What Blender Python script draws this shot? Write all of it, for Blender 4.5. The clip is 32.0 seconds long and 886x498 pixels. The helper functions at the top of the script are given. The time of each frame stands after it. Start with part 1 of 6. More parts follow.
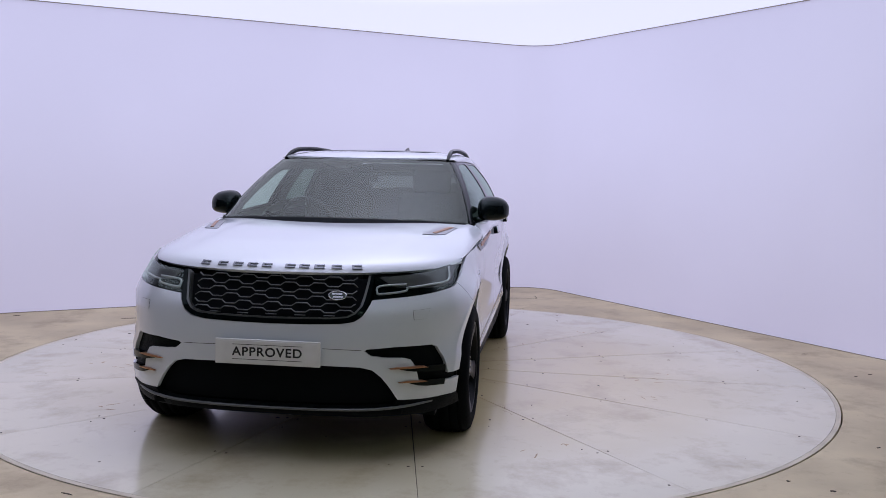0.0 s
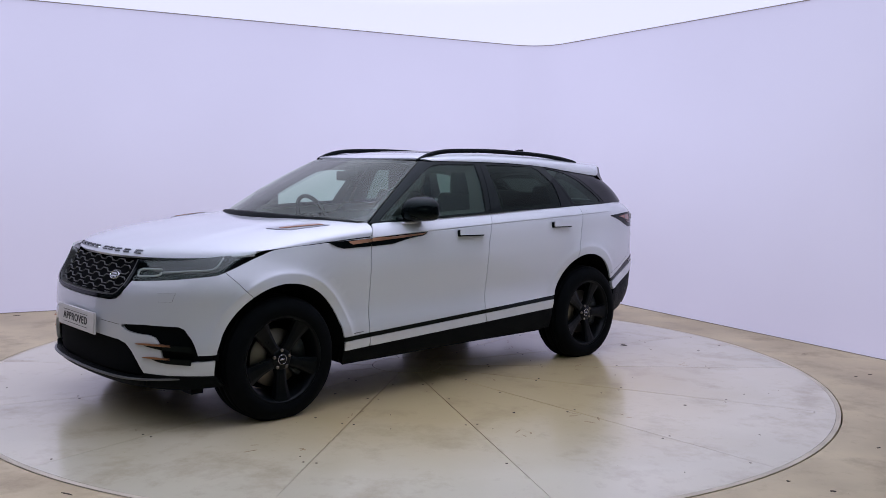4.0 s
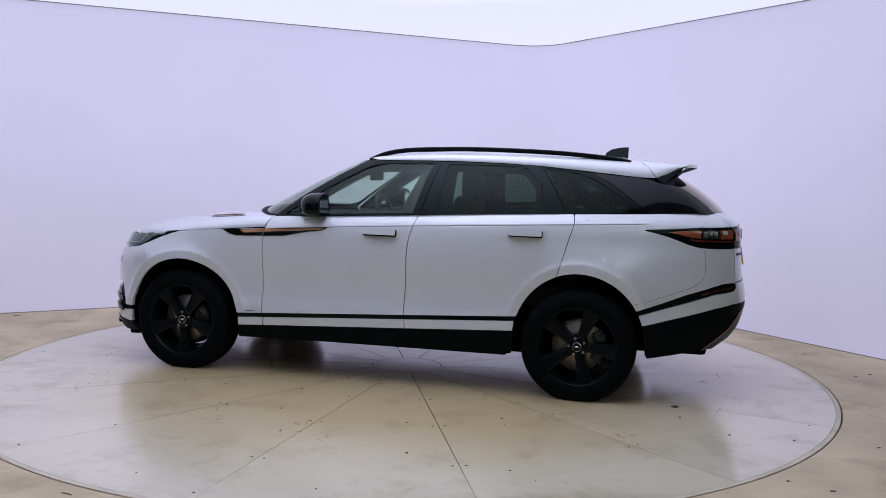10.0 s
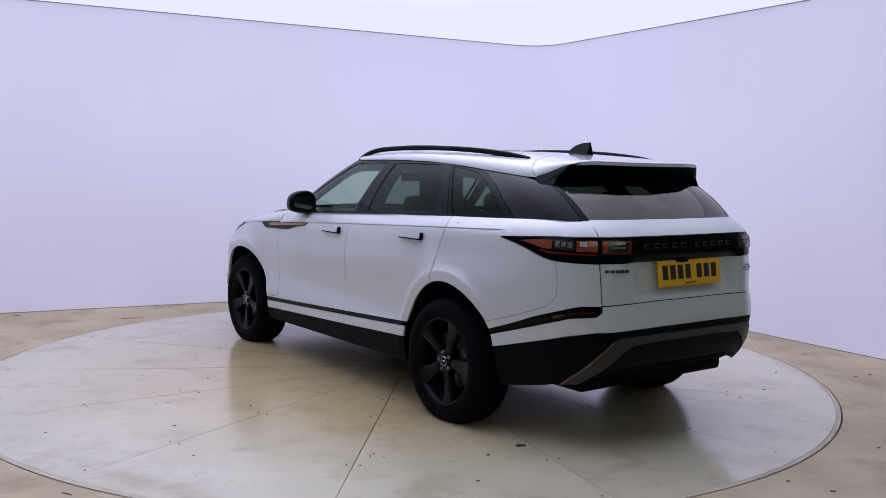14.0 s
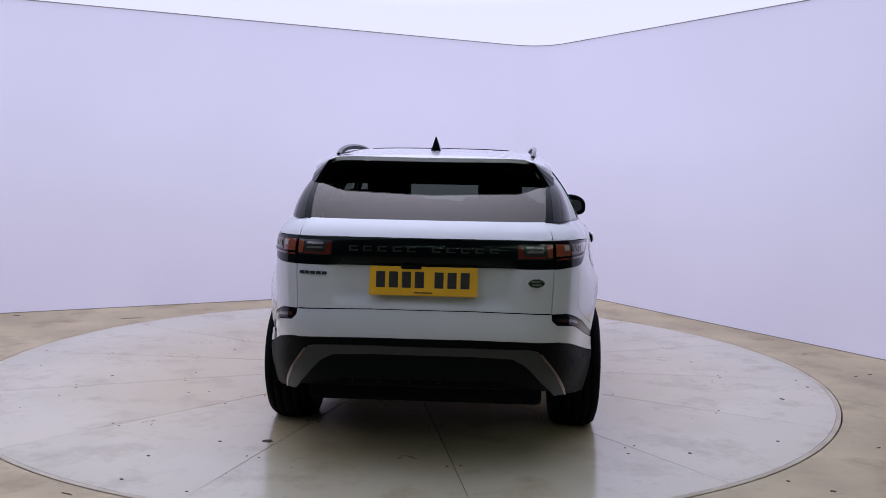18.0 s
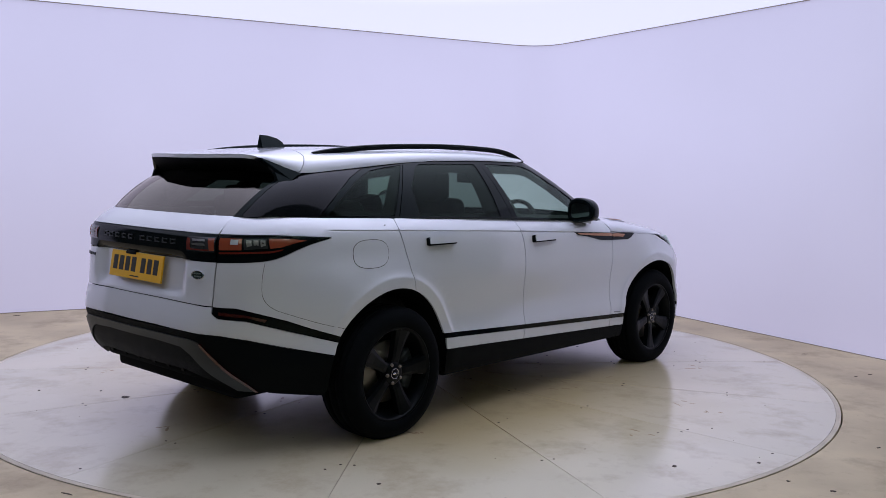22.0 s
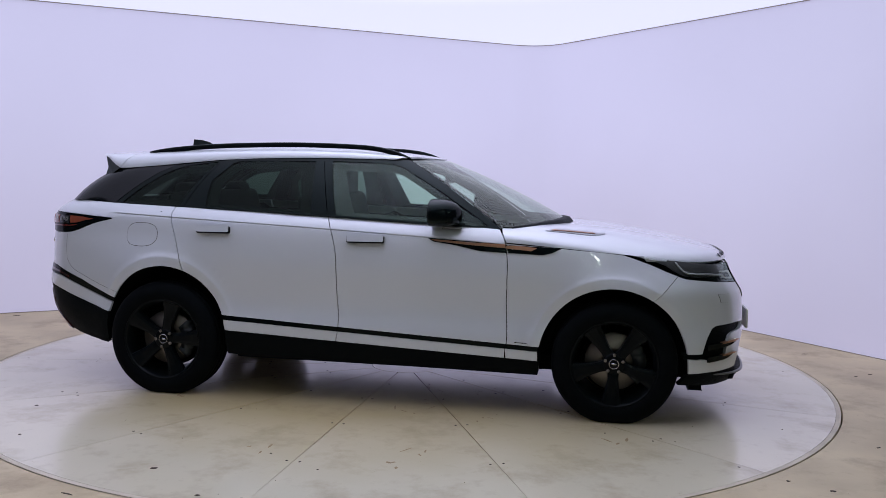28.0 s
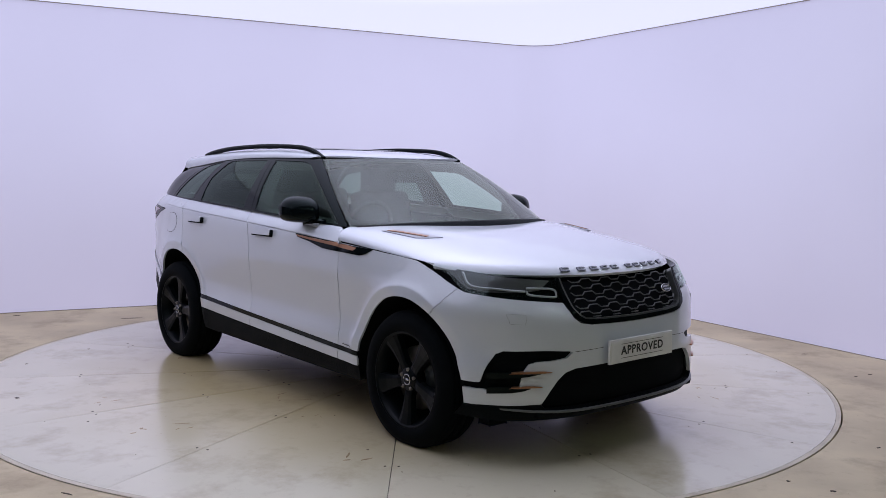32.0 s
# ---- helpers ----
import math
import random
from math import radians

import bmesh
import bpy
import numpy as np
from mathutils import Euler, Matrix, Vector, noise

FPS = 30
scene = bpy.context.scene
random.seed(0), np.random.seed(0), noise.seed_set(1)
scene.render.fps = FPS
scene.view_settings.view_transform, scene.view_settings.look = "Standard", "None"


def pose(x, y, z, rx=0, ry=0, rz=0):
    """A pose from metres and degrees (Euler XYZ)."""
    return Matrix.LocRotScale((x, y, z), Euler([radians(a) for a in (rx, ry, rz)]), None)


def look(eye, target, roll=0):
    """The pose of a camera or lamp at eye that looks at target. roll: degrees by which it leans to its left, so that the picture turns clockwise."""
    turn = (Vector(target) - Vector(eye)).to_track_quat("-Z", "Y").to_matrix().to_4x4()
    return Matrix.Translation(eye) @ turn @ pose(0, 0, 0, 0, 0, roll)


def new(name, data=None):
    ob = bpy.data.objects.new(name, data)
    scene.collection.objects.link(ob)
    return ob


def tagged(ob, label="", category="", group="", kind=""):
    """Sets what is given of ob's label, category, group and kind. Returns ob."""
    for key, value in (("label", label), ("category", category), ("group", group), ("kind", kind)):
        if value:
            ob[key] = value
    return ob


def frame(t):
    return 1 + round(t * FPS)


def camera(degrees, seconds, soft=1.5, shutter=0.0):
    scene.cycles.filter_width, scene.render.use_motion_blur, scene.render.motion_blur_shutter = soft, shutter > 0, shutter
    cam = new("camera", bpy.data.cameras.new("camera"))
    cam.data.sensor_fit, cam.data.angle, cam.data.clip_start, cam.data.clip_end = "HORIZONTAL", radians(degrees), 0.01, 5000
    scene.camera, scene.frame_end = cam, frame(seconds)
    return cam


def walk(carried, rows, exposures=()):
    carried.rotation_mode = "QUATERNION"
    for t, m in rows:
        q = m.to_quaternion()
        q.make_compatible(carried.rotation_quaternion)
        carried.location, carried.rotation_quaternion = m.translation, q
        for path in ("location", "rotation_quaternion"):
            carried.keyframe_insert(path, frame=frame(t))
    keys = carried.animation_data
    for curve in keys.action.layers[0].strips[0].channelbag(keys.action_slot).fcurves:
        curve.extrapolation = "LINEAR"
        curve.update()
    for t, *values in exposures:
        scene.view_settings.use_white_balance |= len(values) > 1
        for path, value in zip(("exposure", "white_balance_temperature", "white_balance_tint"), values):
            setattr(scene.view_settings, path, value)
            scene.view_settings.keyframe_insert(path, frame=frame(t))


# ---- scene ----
# ---- camera ----
cam = camera(52.52, 32.0, 0.8)
EYE = Vector((0, -6.7064, 1.496))
AIM = EYE + Vector((0.03838, 0.99517, -0.09040))
walk(cam, [(0.0, look(EYE, AIM, 1.104)), (32.0, look(EYE, AIM, 1.104))], [(0.0, 0.12), (32.0, 0.12)])

# ---- world and light: a windowless studio under a luminous ceiling ----
world = bpy.data.worlds.new("world")
world.use_nodes = True
world.node_tree.nodes["Background"].inputs[0].default_value = (0.5, 0.52, 0.6, 1)
world.node_tree.nodes["Background"].inputs[1].default_value = 0.02
scene.world = world
CEILING_GLOW = (0.72, 0.74, 1.0)
CEILING_POWER = 0.97
OVERHEAD_GAIN = 2.3                            # how much brighter the ceiling glows above the turntable
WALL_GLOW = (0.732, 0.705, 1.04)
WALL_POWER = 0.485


# ---- materials ----
def material(name, color, rough=0.5, metal=0.0, coat=0.0, var=0.0, scale=6.0, bump=0.0, bump_scale=60.0, rough_var=0.0, island=0.0, second=None, spec=0.5, coat_rough=0.03, coat_ior=1.5, stain=None, speck=0.0, centre_tone=None):
    """Principled surface with two scales of procedural variation."""
    m = bpy.data.materials.new(name)
    m.use_nodes = True
    nt = m.node_tree
    b = nt.nodes["Principled BSDF"]
    b.inputs["Roughness"].default_value = rough
    b.inputs["Metallic"].default_value = metal
    b.inputs["Coat Weight"].default_value = coat
    b.inputs["Coat Roughness"].default_value = coat_rough
    b.inputs["Coat IOR"].default_value = coat_ior
    b.inputs["Specular IOR Level"].default_value = spec
    b.inputs["Base Color"].default_value = (*color, 1)
    if not (var or bump or rough_var):
        return m
    tc = nt.nodes.new("ShaderNodeTexCoord")
    vec = tc.outputs["Object"]
    if island:
        info = nt.nodes.new("ShaderNodeObjectInfo")
        mul = nt.nodes.new("ShaderNodeMath")
        mul.operation = "MULTIPLY"
        mul.inputs[1].default_value = 37.0
        nt.links.new(info.outputs["Random"], mul.inputs[0])
        add = nt.nodes.new("ShaderNodeVectorMath")
        nt.links.new(vec, add.inputs[0])
        nt.links.new(mul.outputs[0], add.inputs[1])
        vec = add.outputs[0]
    big = nt.nodes.new("ShaderNodeTexNoise")
    big.inputs["Scale"].default_value = scale
    big.inputs["Detail"].default_value = 6
    nt.links.new(vec, big.inputs["Vector"])
    if var:
        ramp = nt.nodes.new("ShaderNodeValToRGB")
        lo = second or tuple(c * (1 - var) for c in color)
        hi = tuple(min(1, c * (1 + var * 0.5)) for c in color)
        ramp.color_ramp.elements[0].position, ramp.color_ramp.elements[0].color = 0.3, (*lo, 1)
        ramp.color_ramp.elements[1].position, ramp.color_ramp.elements[1].color = 0.68, (*hi, 1)
        nt.links.new(big.outputs["Fac"], ramp.inputs[0])
        last = ramp.outputs[0]
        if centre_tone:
            # warm shade round the car, painted into the colour towards the middle, ragged border
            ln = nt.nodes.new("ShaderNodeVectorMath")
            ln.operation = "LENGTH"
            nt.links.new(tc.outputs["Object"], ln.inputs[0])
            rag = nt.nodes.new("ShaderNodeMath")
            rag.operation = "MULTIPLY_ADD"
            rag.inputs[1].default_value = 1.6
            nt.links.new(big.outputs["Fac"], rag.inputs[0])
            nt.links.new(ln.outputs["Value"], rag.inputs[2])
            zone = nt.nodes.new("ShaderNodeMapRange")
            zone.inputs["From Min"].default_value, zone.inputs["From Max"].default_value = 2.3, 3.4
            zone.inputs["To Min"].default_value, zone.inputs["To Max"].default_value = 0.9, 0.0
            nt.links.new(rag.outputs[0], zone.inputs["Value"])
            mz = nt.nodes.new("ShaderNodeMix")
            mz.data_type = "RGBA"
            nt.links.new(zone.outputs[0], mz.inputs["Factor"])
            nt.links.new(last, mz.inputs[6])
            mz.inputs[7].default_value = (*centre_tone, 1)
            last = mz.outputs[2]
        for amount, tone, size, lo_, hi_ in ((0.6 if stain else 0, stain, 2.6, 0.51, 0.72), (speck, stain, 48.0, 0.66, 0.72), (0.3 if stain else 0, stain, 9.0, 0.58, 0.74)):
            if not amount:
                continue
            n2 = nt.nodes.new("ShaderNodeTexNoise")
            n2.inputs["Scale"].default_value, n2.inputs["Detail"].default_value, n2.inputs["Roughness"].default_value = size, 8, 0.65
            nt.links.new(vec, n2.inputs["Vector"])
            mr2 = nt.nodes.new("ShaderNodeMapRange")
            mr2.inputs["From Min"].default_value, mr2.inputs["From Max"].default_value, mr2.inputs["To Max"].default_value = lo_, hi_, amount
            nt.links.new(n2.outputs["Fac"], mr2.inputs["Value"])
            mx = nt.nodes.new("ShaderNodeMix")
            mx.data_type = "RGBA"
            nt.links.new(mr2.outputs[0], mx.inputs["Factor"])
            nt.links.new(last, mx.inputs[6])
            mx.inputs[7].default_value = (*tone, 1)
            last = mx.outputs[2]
        nt.links.new(last, b.inputs["Base Color"])
    if rough_var:
        mr = nt.nodes.new("ShaderNodeMapRange")
        mr.inputs["To Min"].default_value = max(0.02, rough - rough_var)
        mr.inputs["To Max"].default_value = min(1, rough + rough_var)
        nt.links.new(big.outputs["Fac"], mr.inputs["Value"])
        nt.links.new(mr.outputs[0], b.inputs["Roughness"])
    if bump:
        fine = nt.nodes.new("ShaderNodeTexNoise")
        fine.inputs["Scale"].default_value = bump_scale
        fine.inputs["Detail"].default_value = 4
        nt.links.new(vec, fine.inputs["Vector"])
        bn = nt.nodes.new("ShaderNodeBump")
        bn.inputs["Strength"].default_value = bump
        bn.inputs["Distance"].default_value = 0.004
        nt.links.new(fine.outputs["Fac"], bn.inputs["Height"])
        nt.links.new(bn.outputs["Normal"], b.inputs["Normal"])
    return m


def glass_material(name, tint, gloss=0.085, sheen=(0.84, 1.0, 0.89)):
    """Thin tinted glass: a clear film that keeps a real reflection."""
    m = bpy.data.materials.new(name)
    m.use_nodes = True
    nt = m.node_tree
    nt.nodes.remove(nt.nodes["Principled BSDF"])
    out = nt.nodes["Material Output"]
    tr = nt.nodes.new("ShaderNodeBsdfTransparent")
    tr.inputs[0].default_value = (*tint, 1)
    gl = nt.nodes.new("ShaderNodeBsdfGlossy")
    gl.inputs["Roughness"].default_value = 0.02
    gl.inputs["Color"].default_value = (*sheen, 1)
    lw = nt.nodes.new("ShaderNodeLayerWeight")
    lw.inputs["Blend"].default_value = 0.5
    pw = nt.nodes.new("ShaderNodeMath")
    pw.operation = "POWER"
    pw.inputs[1].default_value = 5.0
    fr = nt.nodes.new("ShaderNodeMath")
    fr.operation = "MULTIPLY_ADD"
    fr.inputs[1].default_value, fr.inputs[2].default_value = 0.9, gloss
    nt.links.new(lw.outputs["Facing"], pw.inputs[0])
    nt.links.new(pw.outputs[0], fr.inputs[0])
    mix = nt.nodes.new("ShaderNodeMixShader")
    nt.links.new(fr.outputs[0], mix.inputs[0])
    nt.links.new(tr.outputs[0], mix.inputs[1])
    nt.links.new(gl.outputs[0], mix.inputs[2])
    nt.links.new(mix.outputs[0], out.inputs["Surface"])
    return m


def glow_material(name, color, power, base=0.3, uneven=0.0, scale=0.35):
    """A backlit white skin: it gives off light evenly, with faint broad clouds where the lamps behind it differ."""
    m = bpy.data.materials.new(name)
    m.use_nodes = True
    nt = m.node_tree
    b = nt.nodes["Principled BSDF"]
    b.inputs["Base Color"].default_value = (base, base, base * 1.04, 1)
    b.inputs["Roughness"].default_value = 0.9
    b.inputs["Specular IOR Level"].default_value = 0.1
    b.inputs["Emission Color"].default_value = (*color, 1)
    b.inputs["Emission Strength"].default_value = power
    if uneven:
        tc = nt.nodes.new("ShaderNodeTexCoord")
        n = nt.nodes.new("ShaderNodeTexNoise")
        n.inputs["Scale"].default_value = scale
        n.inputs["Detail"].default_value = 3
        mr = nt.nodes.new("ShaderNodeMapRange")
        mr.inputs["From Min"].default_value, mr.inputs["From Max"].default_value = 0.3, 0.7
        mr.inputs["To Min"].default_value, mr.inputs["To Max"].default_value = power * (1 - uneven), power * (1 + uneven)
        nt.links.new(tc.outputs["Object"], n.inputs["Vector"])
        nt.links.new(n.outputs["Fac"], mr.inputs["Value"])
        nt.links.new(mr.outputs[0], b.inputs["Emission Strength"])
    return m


WHITE = material("white_car_paint", (0.583, 0.608, 0.640), 0.32, 0.0, 1.0, rough_var=0.03, scale=3, coat_ior=1.6)
GLOSS_BLACK = material("gloss_black", (0.0022, 0.0036, 0.0042), 0.09, 0, 0.0, rough_var=0.03, scale=8, spec=0.13)
GLOSS_BLACK.node_tree.nodes["Principled BSDF"].inputs["Specular Tint"].default_value = (0.8, 1.0, 0.92, 1)
SATIN_BLACK = material("satin_black_plastic", (0.0022, 0.0036, 0.0042), 0.5, bump=0.25, bump_scale=500, rough_var=0.1, scale=20, spec=0.045)
DEEP_BLACK = material("deep_black", (0.002, 0.003, 0.004), 0.9, bump=0.1, bump_scale=80, spec=0.1)
RUBBER = material("tyre_rubber", (0.0022, 0.0032, 0.004), 0.75, var=0.25, scale=12, bump=0.3, bump_scale=220, spec=0.05)
WHEEL_BLACK = material("black_wheel_paint", (0.0022, 0.0036, 0.0045), 0.30, 0.0, 0.0, rough_var=0.06, scale=15, spec=0.10)
STEEL = material("brake_steel", (0.24, 0.215, 0.185), 0.5, 1.0, rough_var=0.12, scale=25, bump=0.1, bump_scale=200)
CHROME = material("satin_chrome", (0.62, 0.62, 0.63), 0.22, 1.0, rough_var=0.05, scale=30)
DARK_CHROME = material("dark_satin_chrome", (0.16, 0.165, 0.18), 0.28, 1.0, rough_var=0.05, scale=30)
GREY_TRIM = material("grey_metallic_trim", (0.022, 0.028, 0.030), 0.45, 0.3, rough_var=0.08, scale=20)
GUNMETAL = material("gunmetal_trim", (0.13, 0.135, 0.13), 0.38, 0.7, rough_var=0.08, scale=20)
SILVER_TRIM = material("silver_satin_trim", (0.36, 0.36, 0.38), 0.38, 0.8, rough_var=0.08, scale=20)
BRONZE = material("burnished_copper_trim", (0.40, 0.205, 0.115), 0.34, 0.85, rough_var=0.08, scale=30)
CLEAR = glass_material("clear_glass", (0.62, 0.77, 0.66), 0.025)
SCREEN = glass_material("windscreen_glass", (0.70, 0.79, 0.73), 0.055, (0.95, 1.0, 0.90))
TINT = glass_material("privacy_glass", (0.15, 0.21, 0.17), 0.012)
REAR_GLASS = glass_material("rear_privacy_glass", (0.13, 0.145, 0.13), 0.09, (1.0, 0.93, 0.84))
LENS = glass_material("lamp_lens", (0.93, 0.95, 0.94), 0.04)
PILLAR_BLACK = material("gloss_black_panel_paint", (0.004, 0.005, 0.006), 0.08, 0, 0.0, rough_var=0.03, scale=8, spec=0.22)
DARK_RED = material("dark_red_reflector", (0.05, 0.006, 0.004), 0.14, 0, 0.8, rough_var=0.06, scale=40)
RED_LENS = material("red_lamp_plastic", (0.12, 0.015, 0.009), 0.14, 0, 0.8, rough_var=0.06, scale=40)
AMBER_LENS = material("amber_lamp_plastic", (0.24, 0.055, 0.026), 0.14, 0, 0.8, rough_var=0.06, scale=40)
LAMP_GREY = material("lamp_reflector", (0.25, 0.245, 0.235), 0.3, 0.8, rough_var=0.08, scale=40)
LAMP_DARK = material("dark_lamp_interior", (0.075, 0.075, 0.075), 0.35, 0.6, rough_var=0.08, scale=40)
LAMP_TUBE = material("light_guide_plastic", (0.34, 0.36, 0.36), 0.3, 0, 0.3, rough_var=0.05, scale=40)
SMOKED = material("smoked_lamp_plastic", (0.022, 0.024, 0.025), 0.2, 0, 0.5, rough_var=0.05, scale=40)
PLATE_WHITE = material("plate_white", (0.68, 0.67, 0.66), 0.35, 0, 0.2, var=0.05, scale=20)
PLATE_YELLOW = material("plate_yellow", (0.75, 0.42, 0.02), 0.35, 0, 0.3, var=0.05, scale=20)
INK = material("black_print", (0.012, 0.012, 0.014), 0.5, rough_var=0.05, scale=40)
BADGE_GREEN = material("dark_green_enamel", (0.008, 0.03, 0.018), 0.25, 0, 0.5, rough_var=0.05, scale=60)
LEATHER = material("dark_leather", (0.016, 0.016, 0.018), 0.55, var=0.2, scale=10, bump=0.08, bump_scale=180, spec=0.3)
HEADLINER = material("pale_headlining", (0.34, 0.33, 0.31), 0.9, var=0.08, scale=14, bump=0.2, bump_scale=300)
BACK_WALL = material("dark_grey_wall_paint", (0.07, 0.082, 0.074), 0.8, var=0.12, scale=0.6, bump=0.08, bump_scale=40, spec=0.2)
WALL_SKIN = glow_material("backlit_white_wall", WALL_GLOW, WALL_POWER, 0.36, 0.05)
DARK_TRIM = material("grey_edge_strip", (0.36, 0.32, 0.29), 0.7, var=0.1, scale=5)
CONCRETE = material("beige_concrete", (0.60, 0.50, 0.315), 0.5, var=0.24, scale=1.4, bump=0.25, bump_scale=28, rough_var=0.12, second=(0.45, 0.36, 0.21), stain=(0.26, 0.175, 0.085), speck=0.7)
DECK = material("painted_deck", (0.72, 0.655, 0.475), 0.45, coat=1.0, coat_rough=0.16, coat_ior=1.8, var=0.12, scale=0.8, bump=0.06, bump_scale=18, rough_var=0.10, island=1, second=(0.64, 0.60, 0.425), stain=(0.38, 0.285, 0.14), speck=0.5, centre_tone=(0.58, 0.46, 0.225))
RING = material("pale_steel_ring", (0.62, 0.55, 0.43), 0.75, 0.0, var=0.2, scale=4, rough_var=0.1)
JOINT = material("dark_joint", (0.018, 0.013, 0.010), 0.9, var=0.3, scale=8)
GRIME = material("dark_grime", (0.055, 0.038, 0.024), 0.9, var=0.3, scale=30)


# ---- small modelling helpers ----
def mesh_of(bm, name, mats=(), smooth=True):
    me = bpy.data.meshes.new(name)
    bm.to_mesh(me)
    bm.free()
    for m in mats:
        me.materials.append(m)
    if smooth:
        for f in me.polygons:
            f.use_smooth = True
    return me


def part(name, bm, mat, parent=None, label="", smooth=True):
    ob = new(name, mesh_of(bm, name, [mat], smooth))
    if parent is not None:
        ob.parent = parent
    if label:
        tagged(ob, label)
    return ob


def box(bm, x0, x1, y0, y1, z0, z1, bevel=0.0, segments=2, m=None):
    r = bmesh.ops.create_cube(bm, size=1)
    vs = r["verts"]
    for v in vs:
        v.co = Vector((x0 + (v.co.x + 0.5) * (x1 - x0), y0 + (v.co.y + 0.5) * (y1 - y0), z0 + (v.co.z + 0.5) * (z1 - z0)))
    if bevel:
        es = list({e for v in vs for e in v.link_edges})
        out = bmesh.ops.bevel(bm, geom=es, offset=bevel, segments=segments, affect="EDGES", profile=0.6)
        vs = list({v for f in out["faces"] for v in f.verts} | {v for v in vs if v.is_valid})
    if m is not None:
        bmesh.ops.transform(bm, matrix=m, verts=[v for v in vs if v.is_valid])
    return vs


def lathe(bm, profile, steps=64, m=None):
    """Turn (radius, y) pairs round the y axis."""
    rings = []
    for r, y in profile:
        rings.append([bm.verts.new((r * math.cos(2 * math.pi * i / steps), y, r * math.sin(2 * math.pi * i / steps))) for i in range(steps)])
    for a, b in zip(rings[:-1], rings[1:]):
        for i in range(steps):
            j = (i + 1) % steps
            bm.faces.new((a[i], a[j], b[j], b[i]))
    vs = [v for ring in rings for v in ring]
    if m is not None:
        bmesh.ops.transform(bm, matrix=m, verts=vs)
    return vs


def disc(bm, r, y, steps=32, m=None):
    vs = [bm.verts.new((r * math.cos(2 * math.pi * i / steps), y, r * math.sin(2 * math.pi * i / steps))) for i in range(steps)]
    bm.faces.new(vs)
    if m is not None:
        bmesh.ops.transform(bm, matrix=m, verts=vs)
    return vs


def tube(bm, points, radius, steps=8, squash=1.0, caps=True):
    """A round bar along points; squash flattens it in z."""
    pts = [Vector(p) for p in points]
    rings = []
    for i, p in enumerate(pts):
        d = (pts[min(i + 1, len(pts) - 1)] - pts[max(i - 1, 0)]).normalized()
        side = d.cross(Vector((0, 0, 1)))
        if side.length < 1e-4:
            side = Vector((0, 1, 0))
        side.normalize()
        up = side.cross(d)
        r = radius(i / (len(pts) - 1)) if callable(radius) else radius
        rings.append([bm.verts.new(p + side * (r * math.cos(2 * math.pi * k / steps)) + up * (r * squash * math.sin(2 * math.pi * k / steps))) for k in range(steps)])
    for a, b in zip(rings[:-1], rings[1:]):
        for k in range(steps):
            j = (k + 1) % steps
            bm.faces.new((a[k], a[j], b[j], b[k]))
    if caps:
        bm.faces.new(list(reversed(rings[0])))
        bm.faces.new(rings[-1])


def finish(bm):
    bmesh.ops.recalc_face_normals(bm, faces=bm.faces)
    return bm


# ---- setting ----
ROOM_H = 3.02
LEFT_DIR = Vector((0.90613, 0.42299, 0))
RIGHT_DIR = Vector((0.46404, -0.88582, 0))
CORNER = Vector((1.632, 4.677, 0))


def wall_from(name, path, thickness, label, mat):
    """A wall that follows a plan path; the room lies to the right of the path."""
    bm = bmesh.new()
    cols = []
    for i, p in enumerate(path):
        d = (path[min(i + 1, len(path) - 1)] - path[max(i - 1, 0)]).normalized()
        out = Vector((-d.y, d.x, 0))
        cols.append([bm.verts.new(q) for q in (p, p + Vector((0, 0, ROOM_H)), p + out * thickness + Vector((0, 0, ROOM_H)), p + out * thickness)])
    for a, b in zip(cols[:-1], cols[1:]):
        for k in range(4):
            bm.faces.new((a[k], a[(k + 1) % 4], b[(k + 1) % 4], b[k]))
    bm.faces.new(cols[0])
    bm.faces.new(list(reversed(cols[-1])))
    finish(bm)
    ob = part(name, bm, mat, None, "", False)
    for f in ob.data.polygons:
        f.use_smooth = abs(f.normal.z) < 0.5 and len(path) > 3
    return tagged(ob, label, "wall", kind="structure")


def corner_path():
    """The two walls in view with their rounded inner corner."""
    r = 0.5
    a, b = CORNER - LEFT_DIR * r, CORNER + RIGHT_DIR * r
    pts = []
    for i in range(17):
        t = i / 16
        pts.append(a * (1 - t) ** 2 + CORNER * (2 * t * (1 - t)) + b * t * t)
    return pts


ceil_end = CORNER - LEFT_DIR * 9.8
lit_end = CORNER - LEFT_DIR * 9.8              # the backlit skin stops here; plain dark walls go on
far_left = CORNER - LEFT_DIR * 10.2
far_right = CORNER + RIGHT_DIR * 12.6
back_left = far_left + RIGHT_DIR * 12.6
rounded = corner_path()
LIT = 6.9                                      # how far the lit ceiling and wall run from the far wall
lit_right = CORNER + RIGHT_DIR * 6.0          # the backlit wall stops short of the ceiling on this side
ceil_right, lit_left = CORNER + RIGHT_DIR * LIT, ceil_end + RIGHT_DIR * LIT
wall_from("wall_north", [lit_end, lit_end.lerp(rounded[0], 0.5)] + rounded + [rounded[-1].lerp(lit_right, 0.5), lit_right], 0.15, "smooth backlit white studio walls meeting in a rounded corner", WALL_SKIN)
wall_from("wall_east", [lit_right, far_right], 0.15, "plain dark grey wall beside the camera", BACK_WALL)
wall_from("wall_northwest", [far_left, lit_end], 0.15, "plain dark grey wall beyond the backlit wall", BACK_WALL)
wall_from("wall_south", [far_right, back_left], 0.15, "plain dark grey wall behind the camera", BACK_WALL)
